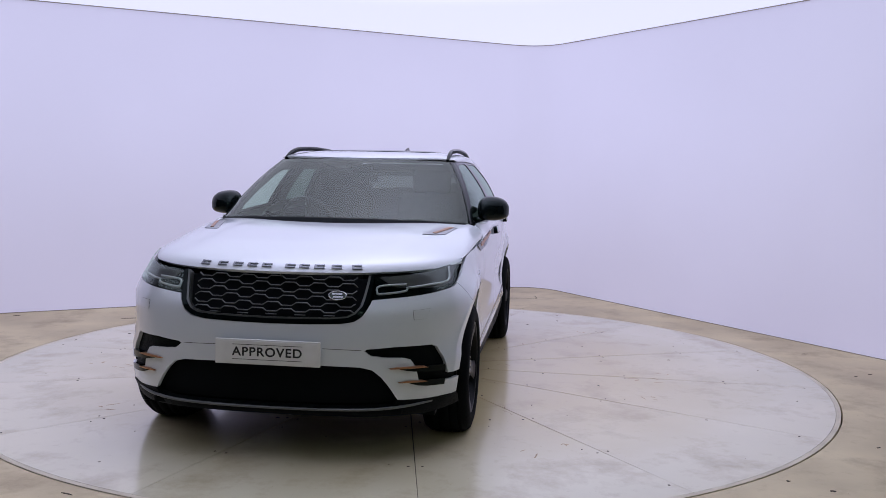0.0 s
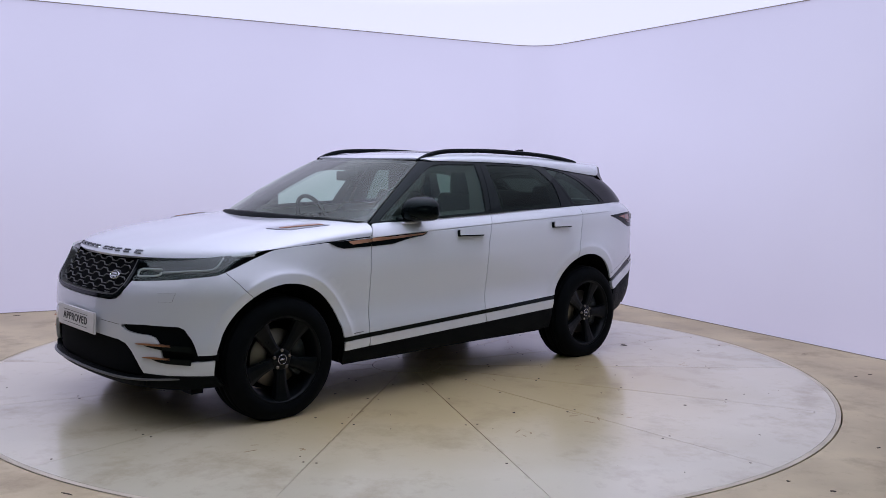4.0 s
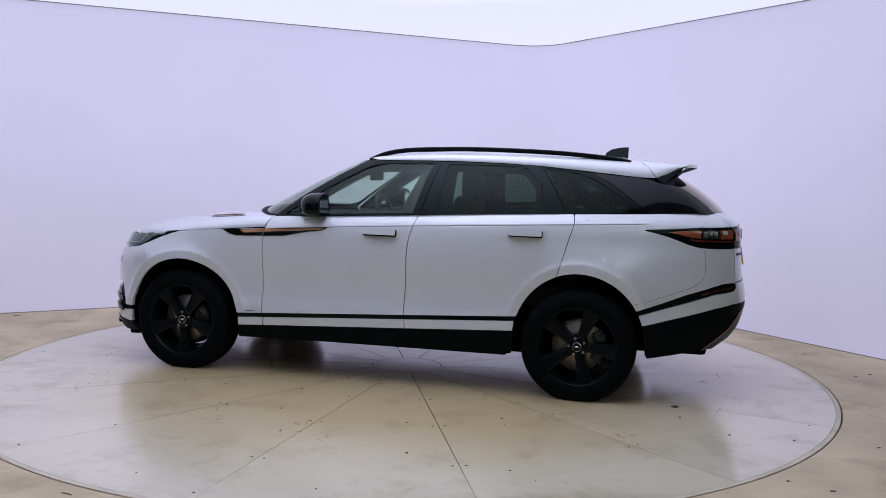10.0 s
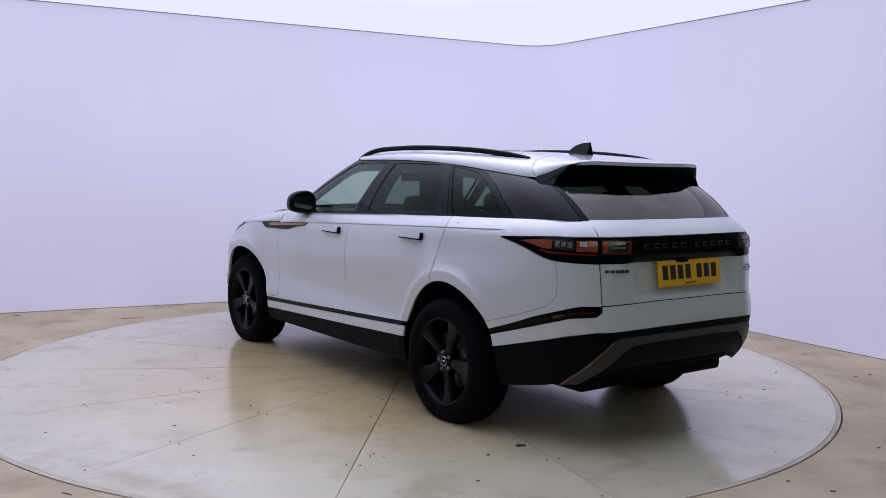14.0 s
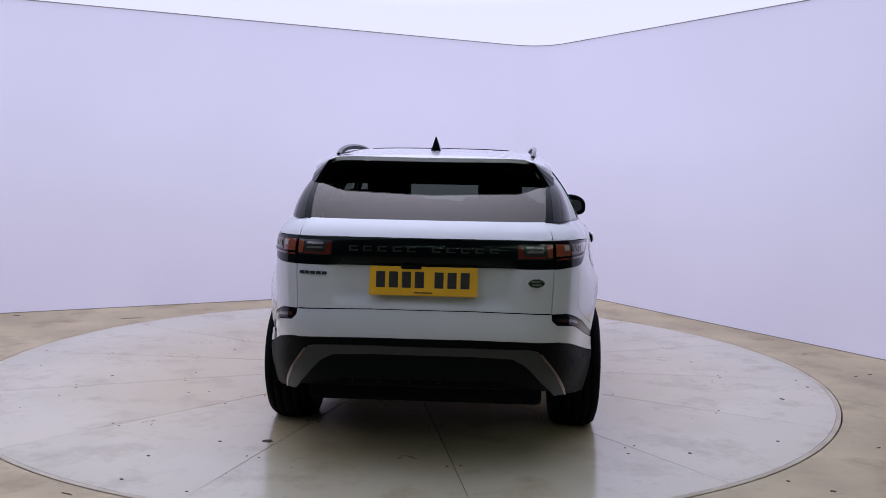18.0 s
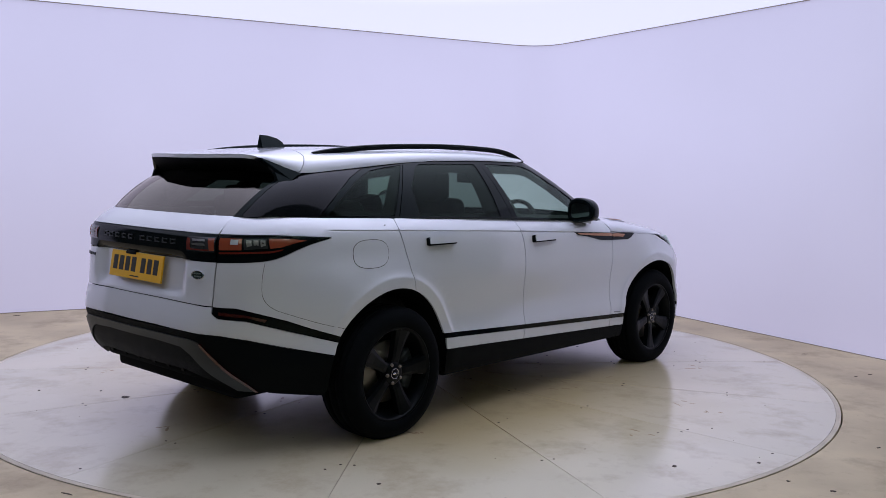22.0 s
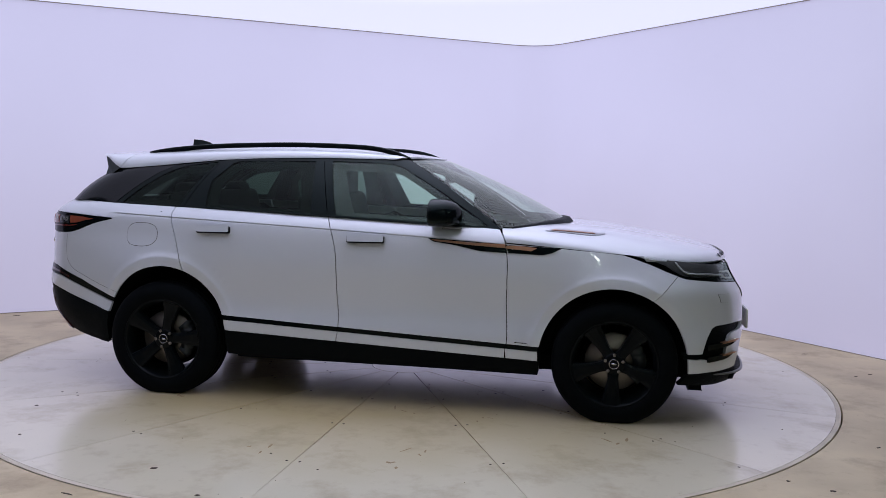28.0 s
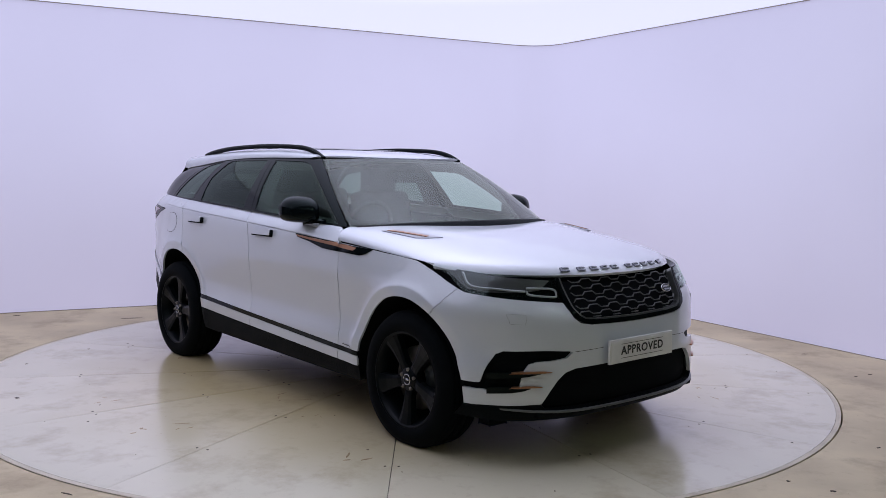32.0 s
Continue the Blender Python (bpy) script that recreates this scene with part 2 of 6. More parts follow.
wall_from("wall_west", [back_left, far_left], 0.15, "plain dark grey wall", BACK_WALL)


def edge_trim(path, z0, z1, depth):
    bm = bmesh.new()
    cols = []
    for i, p in enumerate(path):
        d = (path[min(i + 1, len(path) - 1)] - path[max(i - 1, 0)]).normalized()
        inn = Vector((d.y, -d.x, 0)) * depth
        cols.append([bm.verts.new(q) for q in (p + Vector((0, 0, z0)), p + inn + Vector((0, 0, z0)), p + inn + Vector((0, 0, z1)), p + Vector((0, 0, z1)))])
    for a, b in zip(cols[:-1], cols[1:]):
        for k in range(4):
            bm.faces.new((a[k], a[(k + 1) % 4], b[(k + 1) % 4], b[k]))
    return finish(bm)


tagged(part("trim", edge_trim([lit_end] + rounded + [lit_right], ROOM_H - 0.010, ROOM_H - 0.002, 0.008), DARK_TRIM, None, "", False), "thin grey edge strip along the top of the walls", "trim", kind="structure")
tagged(part("baseboard", edge_trim([lit_end] + rounded + [lit_right], 0.0, 0.007, 0.004), DARK_TRIM, None, "", False), "thin dark joint where wall meets floor", "trim", kind="structure")

GLOW = glow_material("luminous_ceiling", CEILING_GLOW, CEILING_POWER, 0.12)
# added overhead glow, out of view, to light the deck; it fades outwards
nt = GLOW.node_tree
where = nt.nodes.new("ShaderNodeTexCoord")
shifted = nt.nodes.new("ShaderNodeMapping")
shifted.vector_type = "POINT"
shifted.inputs["Location"].default_value = (0.0, 0.9 / 3.0, -ROOM_H / 3.0)
shifted.inputs["Scale"].default_value = (1 / 3.0, 1 / 3.0, 1 / 3.0)
dense = nt.nodes.new("ShaderNodeTexGradient")
dense.gradient_type = "QUADRATIC_SPHERE"
gain = nt.nodes.new("ShaderNodeMath")
gain.operation = "MULTIPLY_ADD"
gain.inputs[1].default_value, gain.inputs[2].default_value = CEILING_POWER * OVERHEAD_GAIN * 1.6, CEILING_POWER
nt.links.new(where.outputs["Object"], shifted.inputs["Vector"])
nt.links.new(shifted.outputs["Vector"], dense.inputs["Vector"])
nt.links.new(dense.outputs["Fac"], gain.inputs[0])
nt.links.new(gain.outputs[0], nt.nodes["Principled BSDF"].inputs["Emission Strength"])


def ceiling_slab(name, outline, mat, label):
    bm = bmesh.new()
    low = [bm.verts.new((p.x, p.y, ROOM_H)) for p in outline]
    high = [bm.verts.new((p.x, p.y, ROOM_H + 0.08)) for p in outline]
    bm.faces.new(low)
    bm.faces.new(list(reversed(high)))
    for i in range(len(low)):
        j = (i + 1) % len(low)
        bm.faces.new((low[i], low[j], high[j], high[i]))
    tagged(part(name, finish(bm), mat, None, "", False), label, "ceiling", kind="structure")


ceiling_slab("ceiling", [ceil_end, *rounded, ceil_right, lit_left], GLOW, "luminous white stretched ceiling that lights the studio")
ceiling_slab("ceiling", [far_left, ceil_end, lit_left, ceil_right, far_right, back_left], BACK_WALL, "plain dark ceiling around the luminous one")

# tube lamps in the dark bay behind the camera, seen as streaks in the paint
TUBE = glow_material("tube_lamp_light", (0.86, 1.0, 0.90), 34.0)
bm = bmesh.new()
box(bm, -0.6, 0.6, -0.035, 0.035, 0.03, 0.075, 0.008)
lamp_body = mesh_of(bm, "lamp_body", [SILVER_TRIM], False)
bm = bmesh.new()
tube(bm, [(-0.58, 0, 0.012), (0, 0, 0.012), (0.58, 0, 0.012)], 0.008, 10)
lamp_tube = mesh_of(finish(bm), "tube", [TUBE])
for i in range(3):
    for j in range(4):
        at = CORNER + RIGHT_DIR * (8.9 + 1.5 * i) - LEFT_DIR * (1.2 + 2.0 * j)
        fixture = new("tube_lamp", None)
        tagged(fixture, "white ceiling tube lamp lit in the bay behind the camera", "lamp", "tube lamps")
        fixture.matrix_world = Matrix.Translation((at.x, at.y, ROOM_H - 0.075)) @ Matrix.Rotation(math.atan2(LEFT_DIR.y, LEFT_DIR.x), 4, "Z")
        for nm, me in (("housing", lamp_body), ("tube", lamp_tube)):
            new(nm, me).parent = fixture

# floor with the round pit of the turntable
TABLE_R = 3.0
bm = bmesh.new()
N = 160
rings = []
for r, z in ((3.027, -0.12), (3.027, -0.002), (3.029, 0.0), (3.6, 0.0), (4.6, 0.0), (6.5, 0.0), (14.0, 0.0)):
    rings.append([bm.verts.new((r * math.cos(2 * math.pi * i / N), r * math.sin(2 * math.pi * i / N), z)) for i in range(N)])
for a, b in zip(rings[:-1], rings[1:]):
    for i in range(N):
        j = (i + 1) % N
        bm.faces.new((a[i], b[i], b[j], a[j]))
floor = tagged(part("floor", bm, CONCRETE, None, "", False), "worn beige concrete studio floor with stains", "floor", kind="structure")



def crumb(name, x, y, length, width, turn, height, mat, owner):
    """A flat ragged crumb or streak lying on a level surface."""
    bm = bmesh.new()
    n, c, q = 11, math.cos(turn), math.sin(turn)
    top, low = [], []
    for i in range(n):
        a, k = 2 * math.pi * i / n, 0.65 + 0.5 * random.random()
        dx, dy = length / 2 * k * math.cos(a), width / 2 * k * math.sin(a)
        top.append(bm.verts.new((x + dx * c - dy * q, y + dx * q + dy * c, height)))
        low.append(bm.verts.new((x + 1.15 * (dx * c - dy * q), y + 1.15 * (dx * q + dy * c), 0.0004)))
    bm.faces.new(top)
    for i in range(n):
        j = (i + 1) % n
        bm.faces.new((low[i], low[j], top[j], top[i]))
    return part(name, bm, mat, owner, "", False)


for x, y, length, width, turn in ((-2.645, 1.91, 0.17, 0.03, 0.28), (3.33, 0.576, 0.06, 0.02, 0.1), (3.50, -0.156, 0.03, 0.02, 0.0), (3.353, -0.236, 0.02, 0.015, 0.0), (2.612, -1.96, 0.03, 0.015, 0.4),
                                  (1.874, -2.50, 0.02, 0.015, 0.0), (-1.52, -2.72, 0.07, 0.012, -0.5), (-1.36, -2.79, 0.05, 0.010, -0.5), (-3.748, 1.969, 0.06, 0.02, 0.0), (1.23, 2.80, 0.04, 0.02, 0.1), (2.034, -2.636, 0.03, 0.02, 0.0)):
    crumb("dirt_flake", x, y, length, width, turn, 0.002, GRIME, floor)
bm = bmesh.new()
for x0, x1, y0, y1 in ((0.75, 1.50, 3.592, 3.600), (1.50, 1.508, 3.592, 3.80)):
    box(bm, x0, x1, y0, y1, 0.0002, 0.001)
part("floor_joint", bm, GRIME, floor, "fine dark joint of a floor cover", False)

bm = bmesh.new()
lathe(bm, [(2.989, -0.10), (2.989, 0.0), (3.017, 0.0), (3.017, -0.10)], 200)
bmesh.ops.rotate(bm, cent=(0, 0, 0), matrix=Matrix.Rotation(radians(90), 3, "X"), verts=bm.verts)
finish(bm)
rim_ring = part("turntable_surround", bm, RING, None, "", False)
tagged(rim_ring, "pale flat steel ring set in the floor around the turntable", "ring", kind="structure")


# ---- surfaces of the car: x forward, y left, z up ----
def curve(pairs):
    """Smooth curve through (x, y) pairs: cubic Hermite with limited slopes."""
    xs = np.array([p[0] for p in pairs], float)
    ys = np.array([p[1] for p in pairs], float)
    d = np.diff(ys) / np.diff(xs)
    m = np.concatenate([[d[0]], np.where(d[1:] * d[:-1] > 0, 2 * d[1:] * d[:-1] / (d[1:] + d[:-1] + 1e-12), 0), [d[-1]]])

    def f(x):
        x = min(max(x, xs[0]), xs[-1])
        i = min(int(np.searchsorted(xs, x, side="right")) - 1, len(xs) - 2)
        h = xs[i + 1] - xs[i]
        t = (x - xs[i]) / h
        return ((1 + 2 * t) * (1 - t) ** 2 * ys[i] + t * (1 - t) ** 2 * h * m[i]
                + t * t * (3 - 2 * t) * ys[i + 1] + t * t * (t - 1) * h * m[i + 1])
    return f


def spline_weights(s, count):
    i = min(max(int(s), 0), count - 2)
    t = s - i
    w = (-0.5 * t + t * t - 0.5 * t ** 3, 1 - 2.5 * t * t + 1.5 * t ** 3, 0.5 * t + 2 * t * t - 1.5 * t ** 3, -0.5 * t * t + 0.5 * t ** 3)
    return i, w


def spline(points, s, mirror_ends=True):
    """Point of a Catmull-Rom spline; the ends reflect in the car's middle plane."""
    n = len(points)
    i, w = spline_weights(s, n)
    out = np.zeros(len(points[0]))
    for k, wk in zip(range(i - 1, i + 3), w):
        q = np.array(points[min(max(k, 0), n - 1)], float)
        if k < 0:
            q = np.array(points[1], float)
            q[1] = -q[1]
        elif k >= n:
            q = np.array(points[n - 2], float)
            q[1] = -q[1]
        out += wk * q
    return out


# plan outline of the lower body: distance behind the nose (or ahead of the tail) and half width
NOSE = [(0, 0), (0.008, 0.26), (0.035, 0.48), (0.085, 0.62), (0.15, 0.71), (0.24, 0.785), (0.36, 0.845), (0.52, 0.89), (0.75, 0.918), (1.1, 0.934)]
TAIL = [(1.75, 0.94), (1.25, 0.926), (0.92, 0.902), (0.72, 0.868), (0.5, 0.83), (0.3, 0.785), (0.17, 0.725), (0.085, 0.65), (0.03, 0.54), (0.008, 0.3), (0, 0)]
nose_x = curve([(0.2, 2.17), (0.26, 2.235), (0.3, 2.25), (0.36, 2.255), (0.48, 2.25), (0.6, 2.25), (0.7, 2.243), (0.76, 2.235), (0.835, 2.195), (0.9, 2.16), (0.951, 2.138), (1.0, 2.10), (1.2, 2.0)])
tail_x = curve([(0.25, -2.28), (0.36, -2.37), (0.5, -2.46), (0.61, -2.49), (0.67, -2.502), (0.72, -2.497), (0.8, -2.478), (0.87, -2.472), (0.95, -2.466), (1.02, -2.457), (1.1, -2.455), (1.15, -2.435), (1.2, -2.385), (1.24, -2.32)])
belt_z = curve([(-2.4, 1.24), (-2.2, 1.236), (-1.83, 1.222), (-1.385, 1.211), (-0.35, 1.178), (0.69, 1.134), (1.2, 1.10), (2.3, 1.03)])
side_w = curve([(0.2, 0.955), (0.3, 0.985), (0.42, 1.0), (0.49, 1.001), (0.56, 0.986), (0.62, 0.982), (0.75, 0.992), (0.9, 1.005), (1.0, 1.002), (1.06, 0.996), (1.1, 0.986), (1.13, 0.967), (1.155, 0.943), (1.18, 0.91)])
BODY_N = len(NOSE) + len(TAIL)
AXLE_F, AXLE_R, HUB_Z = 1.437, -1.437, 0.352


# wheel arches: centre and half axes of their edges
ARCHES = ((1.425, 0.345, 0.443, 0.462), (-1.433, 0.365, 0.43, 0.467))


def shoulder_z(x):
    """Height of the fine line pressed into the flank below the waist."""
    return belt_z(x) - 0.0785 - 0.0088 * (x + 0.25)


def body_controls(z):
    return [(nose_x(z) - g, y) for g, y in NOSE] + [(tail_x(z) + g, y) for g, y in TAIL]


def _arc_table(points):
    s = np.linspace(0, len(points) - 1, 600)
    p = np.array([spline(points, a) for a in s])
    d = np.concatenate([[0], np.cumsum(np.linalg.norm(np.diff(p, axis=0), axis=1))])
    return d, s


BODY_D, BODY_S = _arc_table(body_controls(0.75))


def haunch(x, z):
    """How far the flanks swell out over the wheels."""
    swell = 0.0
    for c, rear, ahead, most, z_low, z_high in ((1.72, 0.74, 0.52, 0.066, 0.76, 1.0), (-1.62, 0.62, 0.60, 0.050, 0.78, 1.06)):
        reach = ahead if x > c else rear
        k = abs(x - c) / reach
        if k < 1 and z < z_high:
            e = min(max((z_high - z) / (z_high - z_low), 0), 1)
            swell += most * (1 - k * k) ** 2 * e * e * (3 - 2 * e)
    return swell


def body(u, z, out=0.0):
    """Lower body: u metres along the waist from the middle of the nose to the middle of the tail; z height."""
    s = float(np.interp(u, BODY_D, BODY_S))
    x, y = spline(body_controls(z), s)
    k = side_w(z - belt_z(x) + 1.17) if z > 0.75 else side_w(z)
    if z > 0.75:
        blend = min((z - 0.75) / 0.15, 1)
        k = blend * k + (1 - blend) * side_w(z)
    y *= k
    y += haunch(x, z) * min(max(y - 0.5, 0) / 0.2, 1)
    for cx, cz, rx, rz in ARCHES:
        # a flat band round the arch, hollow above it
        d = (math.hypot((x - cx) / rx, (z - cz) / rz) - 1) * rx
        if -0.02 < d < 0.09 and y > 0.6 and z > 0.3:
            rise = d / 0.056 if d < 0.056 else (1 - (d - 0.056) / 0.034)
            y += 0.008 * max(rise, -0.2) * (1 if d < 0.056 else rise)
    if 0.9 < z and -1.84 < x < 1.0:
        step = min(max((z - shoulder_z(x) + 0.004) / 0.008, 0), 1)
        y += (0.003 * step - 0.0015 - 0.010 * max(0.0, 1 - abs(z - shoulder_z(x)) / 0.0045)) * min(1, max(0, (1.0 - x) / 0.2), max(0, (x + 1.84) / 0.03)) * (1 if y > 0.75 else 0)
    if x < -2.35 and abs(y) < 0.47:
        # the hollow round the rear plate
        a = min(max((0.45 - abs(y)) / 0.05, 0), 1) * min(max((z - 0.822) / 0.035, 0), 1) * min(max((1.03 - z) / 0.02, 0), 1)
        x += 0.032 * a * a * (3 - 2 * a)
    return np.array([x, y, z])


# plan loops of the glasshouse, at its base and along the roof
BASE = [(1.10, 0, 1.152), (1.06, 0.3, 1.15), (0.965, 0.55, 1.144), (0.865, 0.72, 1.138), (0.765, 0.82, 1.131), (0.60, 0.868, 1.134), (0.25, 0.885, 1.152), (-0.35, 0.885, 1.178), (-1.0, 0.868, 1.20), (-1.4, 0.835, 1.211), (-1.84, 0.768, 1.221), (-2.1, 0.715, 1.233), (-2.235, 0.635, 1.23), (-2.30, 0.45, 1.231), (-2.325, 0.2, 1.232), (-2.33, 0, 1.232)]
TOP = [(0.22, 0, 1.548), (0.21, 0.2, 1.547), (0.19, 0.4, 1.546), (0.165, 0.52, 1.544), (0.125, 0.60, 1.541), (0.05, 0.632, 1.541), (-0.1, 0.642, 1.544), (-0.44, 0.648, 1.545), (-0.85, 0.656, 1.537), (-1.13, 0.658, 1.522), (-1.5, 0.645, 1.486), (-1.82, 0.635, 1.455), (-1.93, 0.58, 1.45), (-1.98, 0.42, 1.46), (-2.0, 0.2, 1.465), (-2.0, 0, 1.466)]
GLASS_D, GLASS_S = _arc_table(BASE)


def glasshouse(u, v, out=0.0):
    """Glasshouse: u metres along its base from the middle of the windscreen; v 0 at the base to 1 at the roof."""
    s = float(np.interp(u, GLASS_D, GLASS_S))
    a, b = spline(BASE, s), spline(TOP, s)
    p = a + (b - a) * v
    ta = spline(BASE, min(s + 0.05, len(BASE) - 1)) - spline(BASE, max(s - 0.05, 0))
    n = np.cross(b - a, ta)
    n = n / np.linalg.norm(n)
    if n @ np.array([p[0] + 0.5, p[1], 0.1]) < 0:
        n = -n
    return p + n * (0.022 * 4 * v * (1 - v))


def _oval(power):
    """Quarter of a squared-off oval, even steps along it: from the crown (0, 1) to the edge (1, 0)."""
    q = np.linspace(0, math.pi / 2, 400)
    p = np.stack([np.sin(q) ** (2 / power), np.cos(q) ** (2 / power)], 1)
    d = np.concatenate([[0], np.cumsum(np.linalg.norm(np.diff(p * [1, 0.25], axis=0), axis=1))])
    return d / d[-1], p[:, 0], p[:, 1]


OVAL_BONNET, OVAL_ROOF = _oval(4.5), _oval(3.2)
lip_g = curve([(y, g) for g, y in NOSE])
bonnet_z = curve([(0, 0.953), (0.02, 0.975), (0.06, 0.995), (0.12, 1.012), (0.27, 1.042), (0.5, 1.079), (0.73, 1.111), (0.96, 1.137), (1.2, 1.155)])
edge_z = curve([(0.5, 1.068), (0.77, 1.056), (1.11, 1.032), (1.5, 1.003), (1.8, 0.99), (1.95, 0.978), (2.1, 0.955), (2.3, 0.945)])
bonnet_w = curve([(0.5, 0.922), (0.77, 0.918), (1.11, 0.91), (1.5, 0.892), (1.7, 0.87), (1.85, 0.83), (1.95, 0.78), (2.05, 0.69), (2.15, 0.55), (2.3, 0.5)])


def bonnet(d, s, out=0.0):
    """Bonnet: d metres behind its lip; s -1 to 1 across, edge to edge."""
    a = abs(s)
    y = float(np.interp(a, OVAL_BONNET[0], OVAL_BONNET[1]))
    c = float(np.interp(a, OVAL_BONNET[0], OVAL_BONNET[2]))
    yy = y * 0.9
    x = 2.145 - lip_g(yy) * (0.96 + 0.04 * min(d, 1)) - d
    w = bonnet_w(x)
    z = edge_z(x) + (bonnet_z(d) - edge_z(x)) * c
    k = min(max((0.64 - y * w - 0.10 * d) / 0.06, 0), 1)
    z += 0.006 * k * k * (3 - 2 * k) * min(max((d - 0.12) / 0.3, 0), 1) * min(max((0.95 - d) / 0.15, 0), 1)
    return np.array([x, math.copysign(y * w, s), z])


roof_z = curve([(-2.3, 1.535), (-2.16, 1.541), (-2.05, 1.556), (-1.9, 1.570), (-1.7, 1.586), (-1.4, 1.603), (-1.0, 1.615), (-0.6, 1.62), (-0.25, 1.61), (0, 1.588), (0.12, 1.568), (0.22, 1.548)])
roof_edge = curve([(-2.3, 1.535), (-2.15, 1.533), (-2.05, 1.526), (-1.95, 1.480), (-1.88, 1.453), (-1.6, 1.474), (-1.4, 1.494), (-1.1, 1.521), (-0.8, 1.536), (-0.4, 1.543), (0, 1.541), (0.22, 1.54)])
roof_w = curve([(-2.3, 0.44), (-2.15, 0.465), (-2.05, 0.525), (-1.95, 0.605), (-1.88, 0.643), (-1.5, 0.655), (-1.1, 0.665), (-0.4, 0.655), (0.02, 0.645), (0.13, 0.605), (0.22, 0.56)])


def roof(x, s, out=0.0):
    """Roof: x along the car; s -1 to 1 across."""
    a = abs(s)
    y = float(np.interp(a, OVAL_ROOF[0], OVAL_ROOF[1]))
    c = float(np.interp(a, OVAL_ROOF[0], OVAL_ROOF[2]))
    return np.array([x, math.copysign(y * roof_w(x), s), roof_edge(x) + (roof_z(x) - roof_edge(x)) * c])

from mathutils.geometry import delaunay_2d_cdt


def sym(surface, length=None):
    """Lets u run past the middle plane: the surface is mirrored there."""
    def f(u, v):
        if u < 0:
            p = surface(-u, v)
        elif length is not None and u > length:
            p = surface(2 * length - u, v)
        else:
            return surface(u, v)
        return p * np.array([1, -1, 1])
    return f


BODY_L, GLASS_L = float(BODY_D[-1]), float(GLASS_D[-1])
BODY, GLASSHOUSE = sym(body, BODY_L), sym(glasshouse, GLASS_L)


def inside(poly, u, v):
    hit = False
    n = len(poly)
    for i in range(n):
        (a, b), (c, d) = poly[i], poly[(i + 1) % n]
        if (b > v) != (d > v) and u < (c - a) * (v - b) / (d - b) + a:
            hit = not hit
    return hit


def frame_at(surface, u, v, centre):
    e = 1e-3
    p = surface(u, v)
    n = np.cross(surface(u + e, v) - surface(u - e, v), surface(u, v + e) - surface(u, v - e))
    k = np.linalg.norm(n)
    n = n / k if k > 1e-12 else np.array([0, 0, 1.0])
    if n @ (p - centre) < 0:
        n = -n
    return p, n


def area_of(points):
    return 0.5 * sum(a[0] * b[1] - b[0] * a[1] for a, b in zip(points, points[1:] + points[:1]))


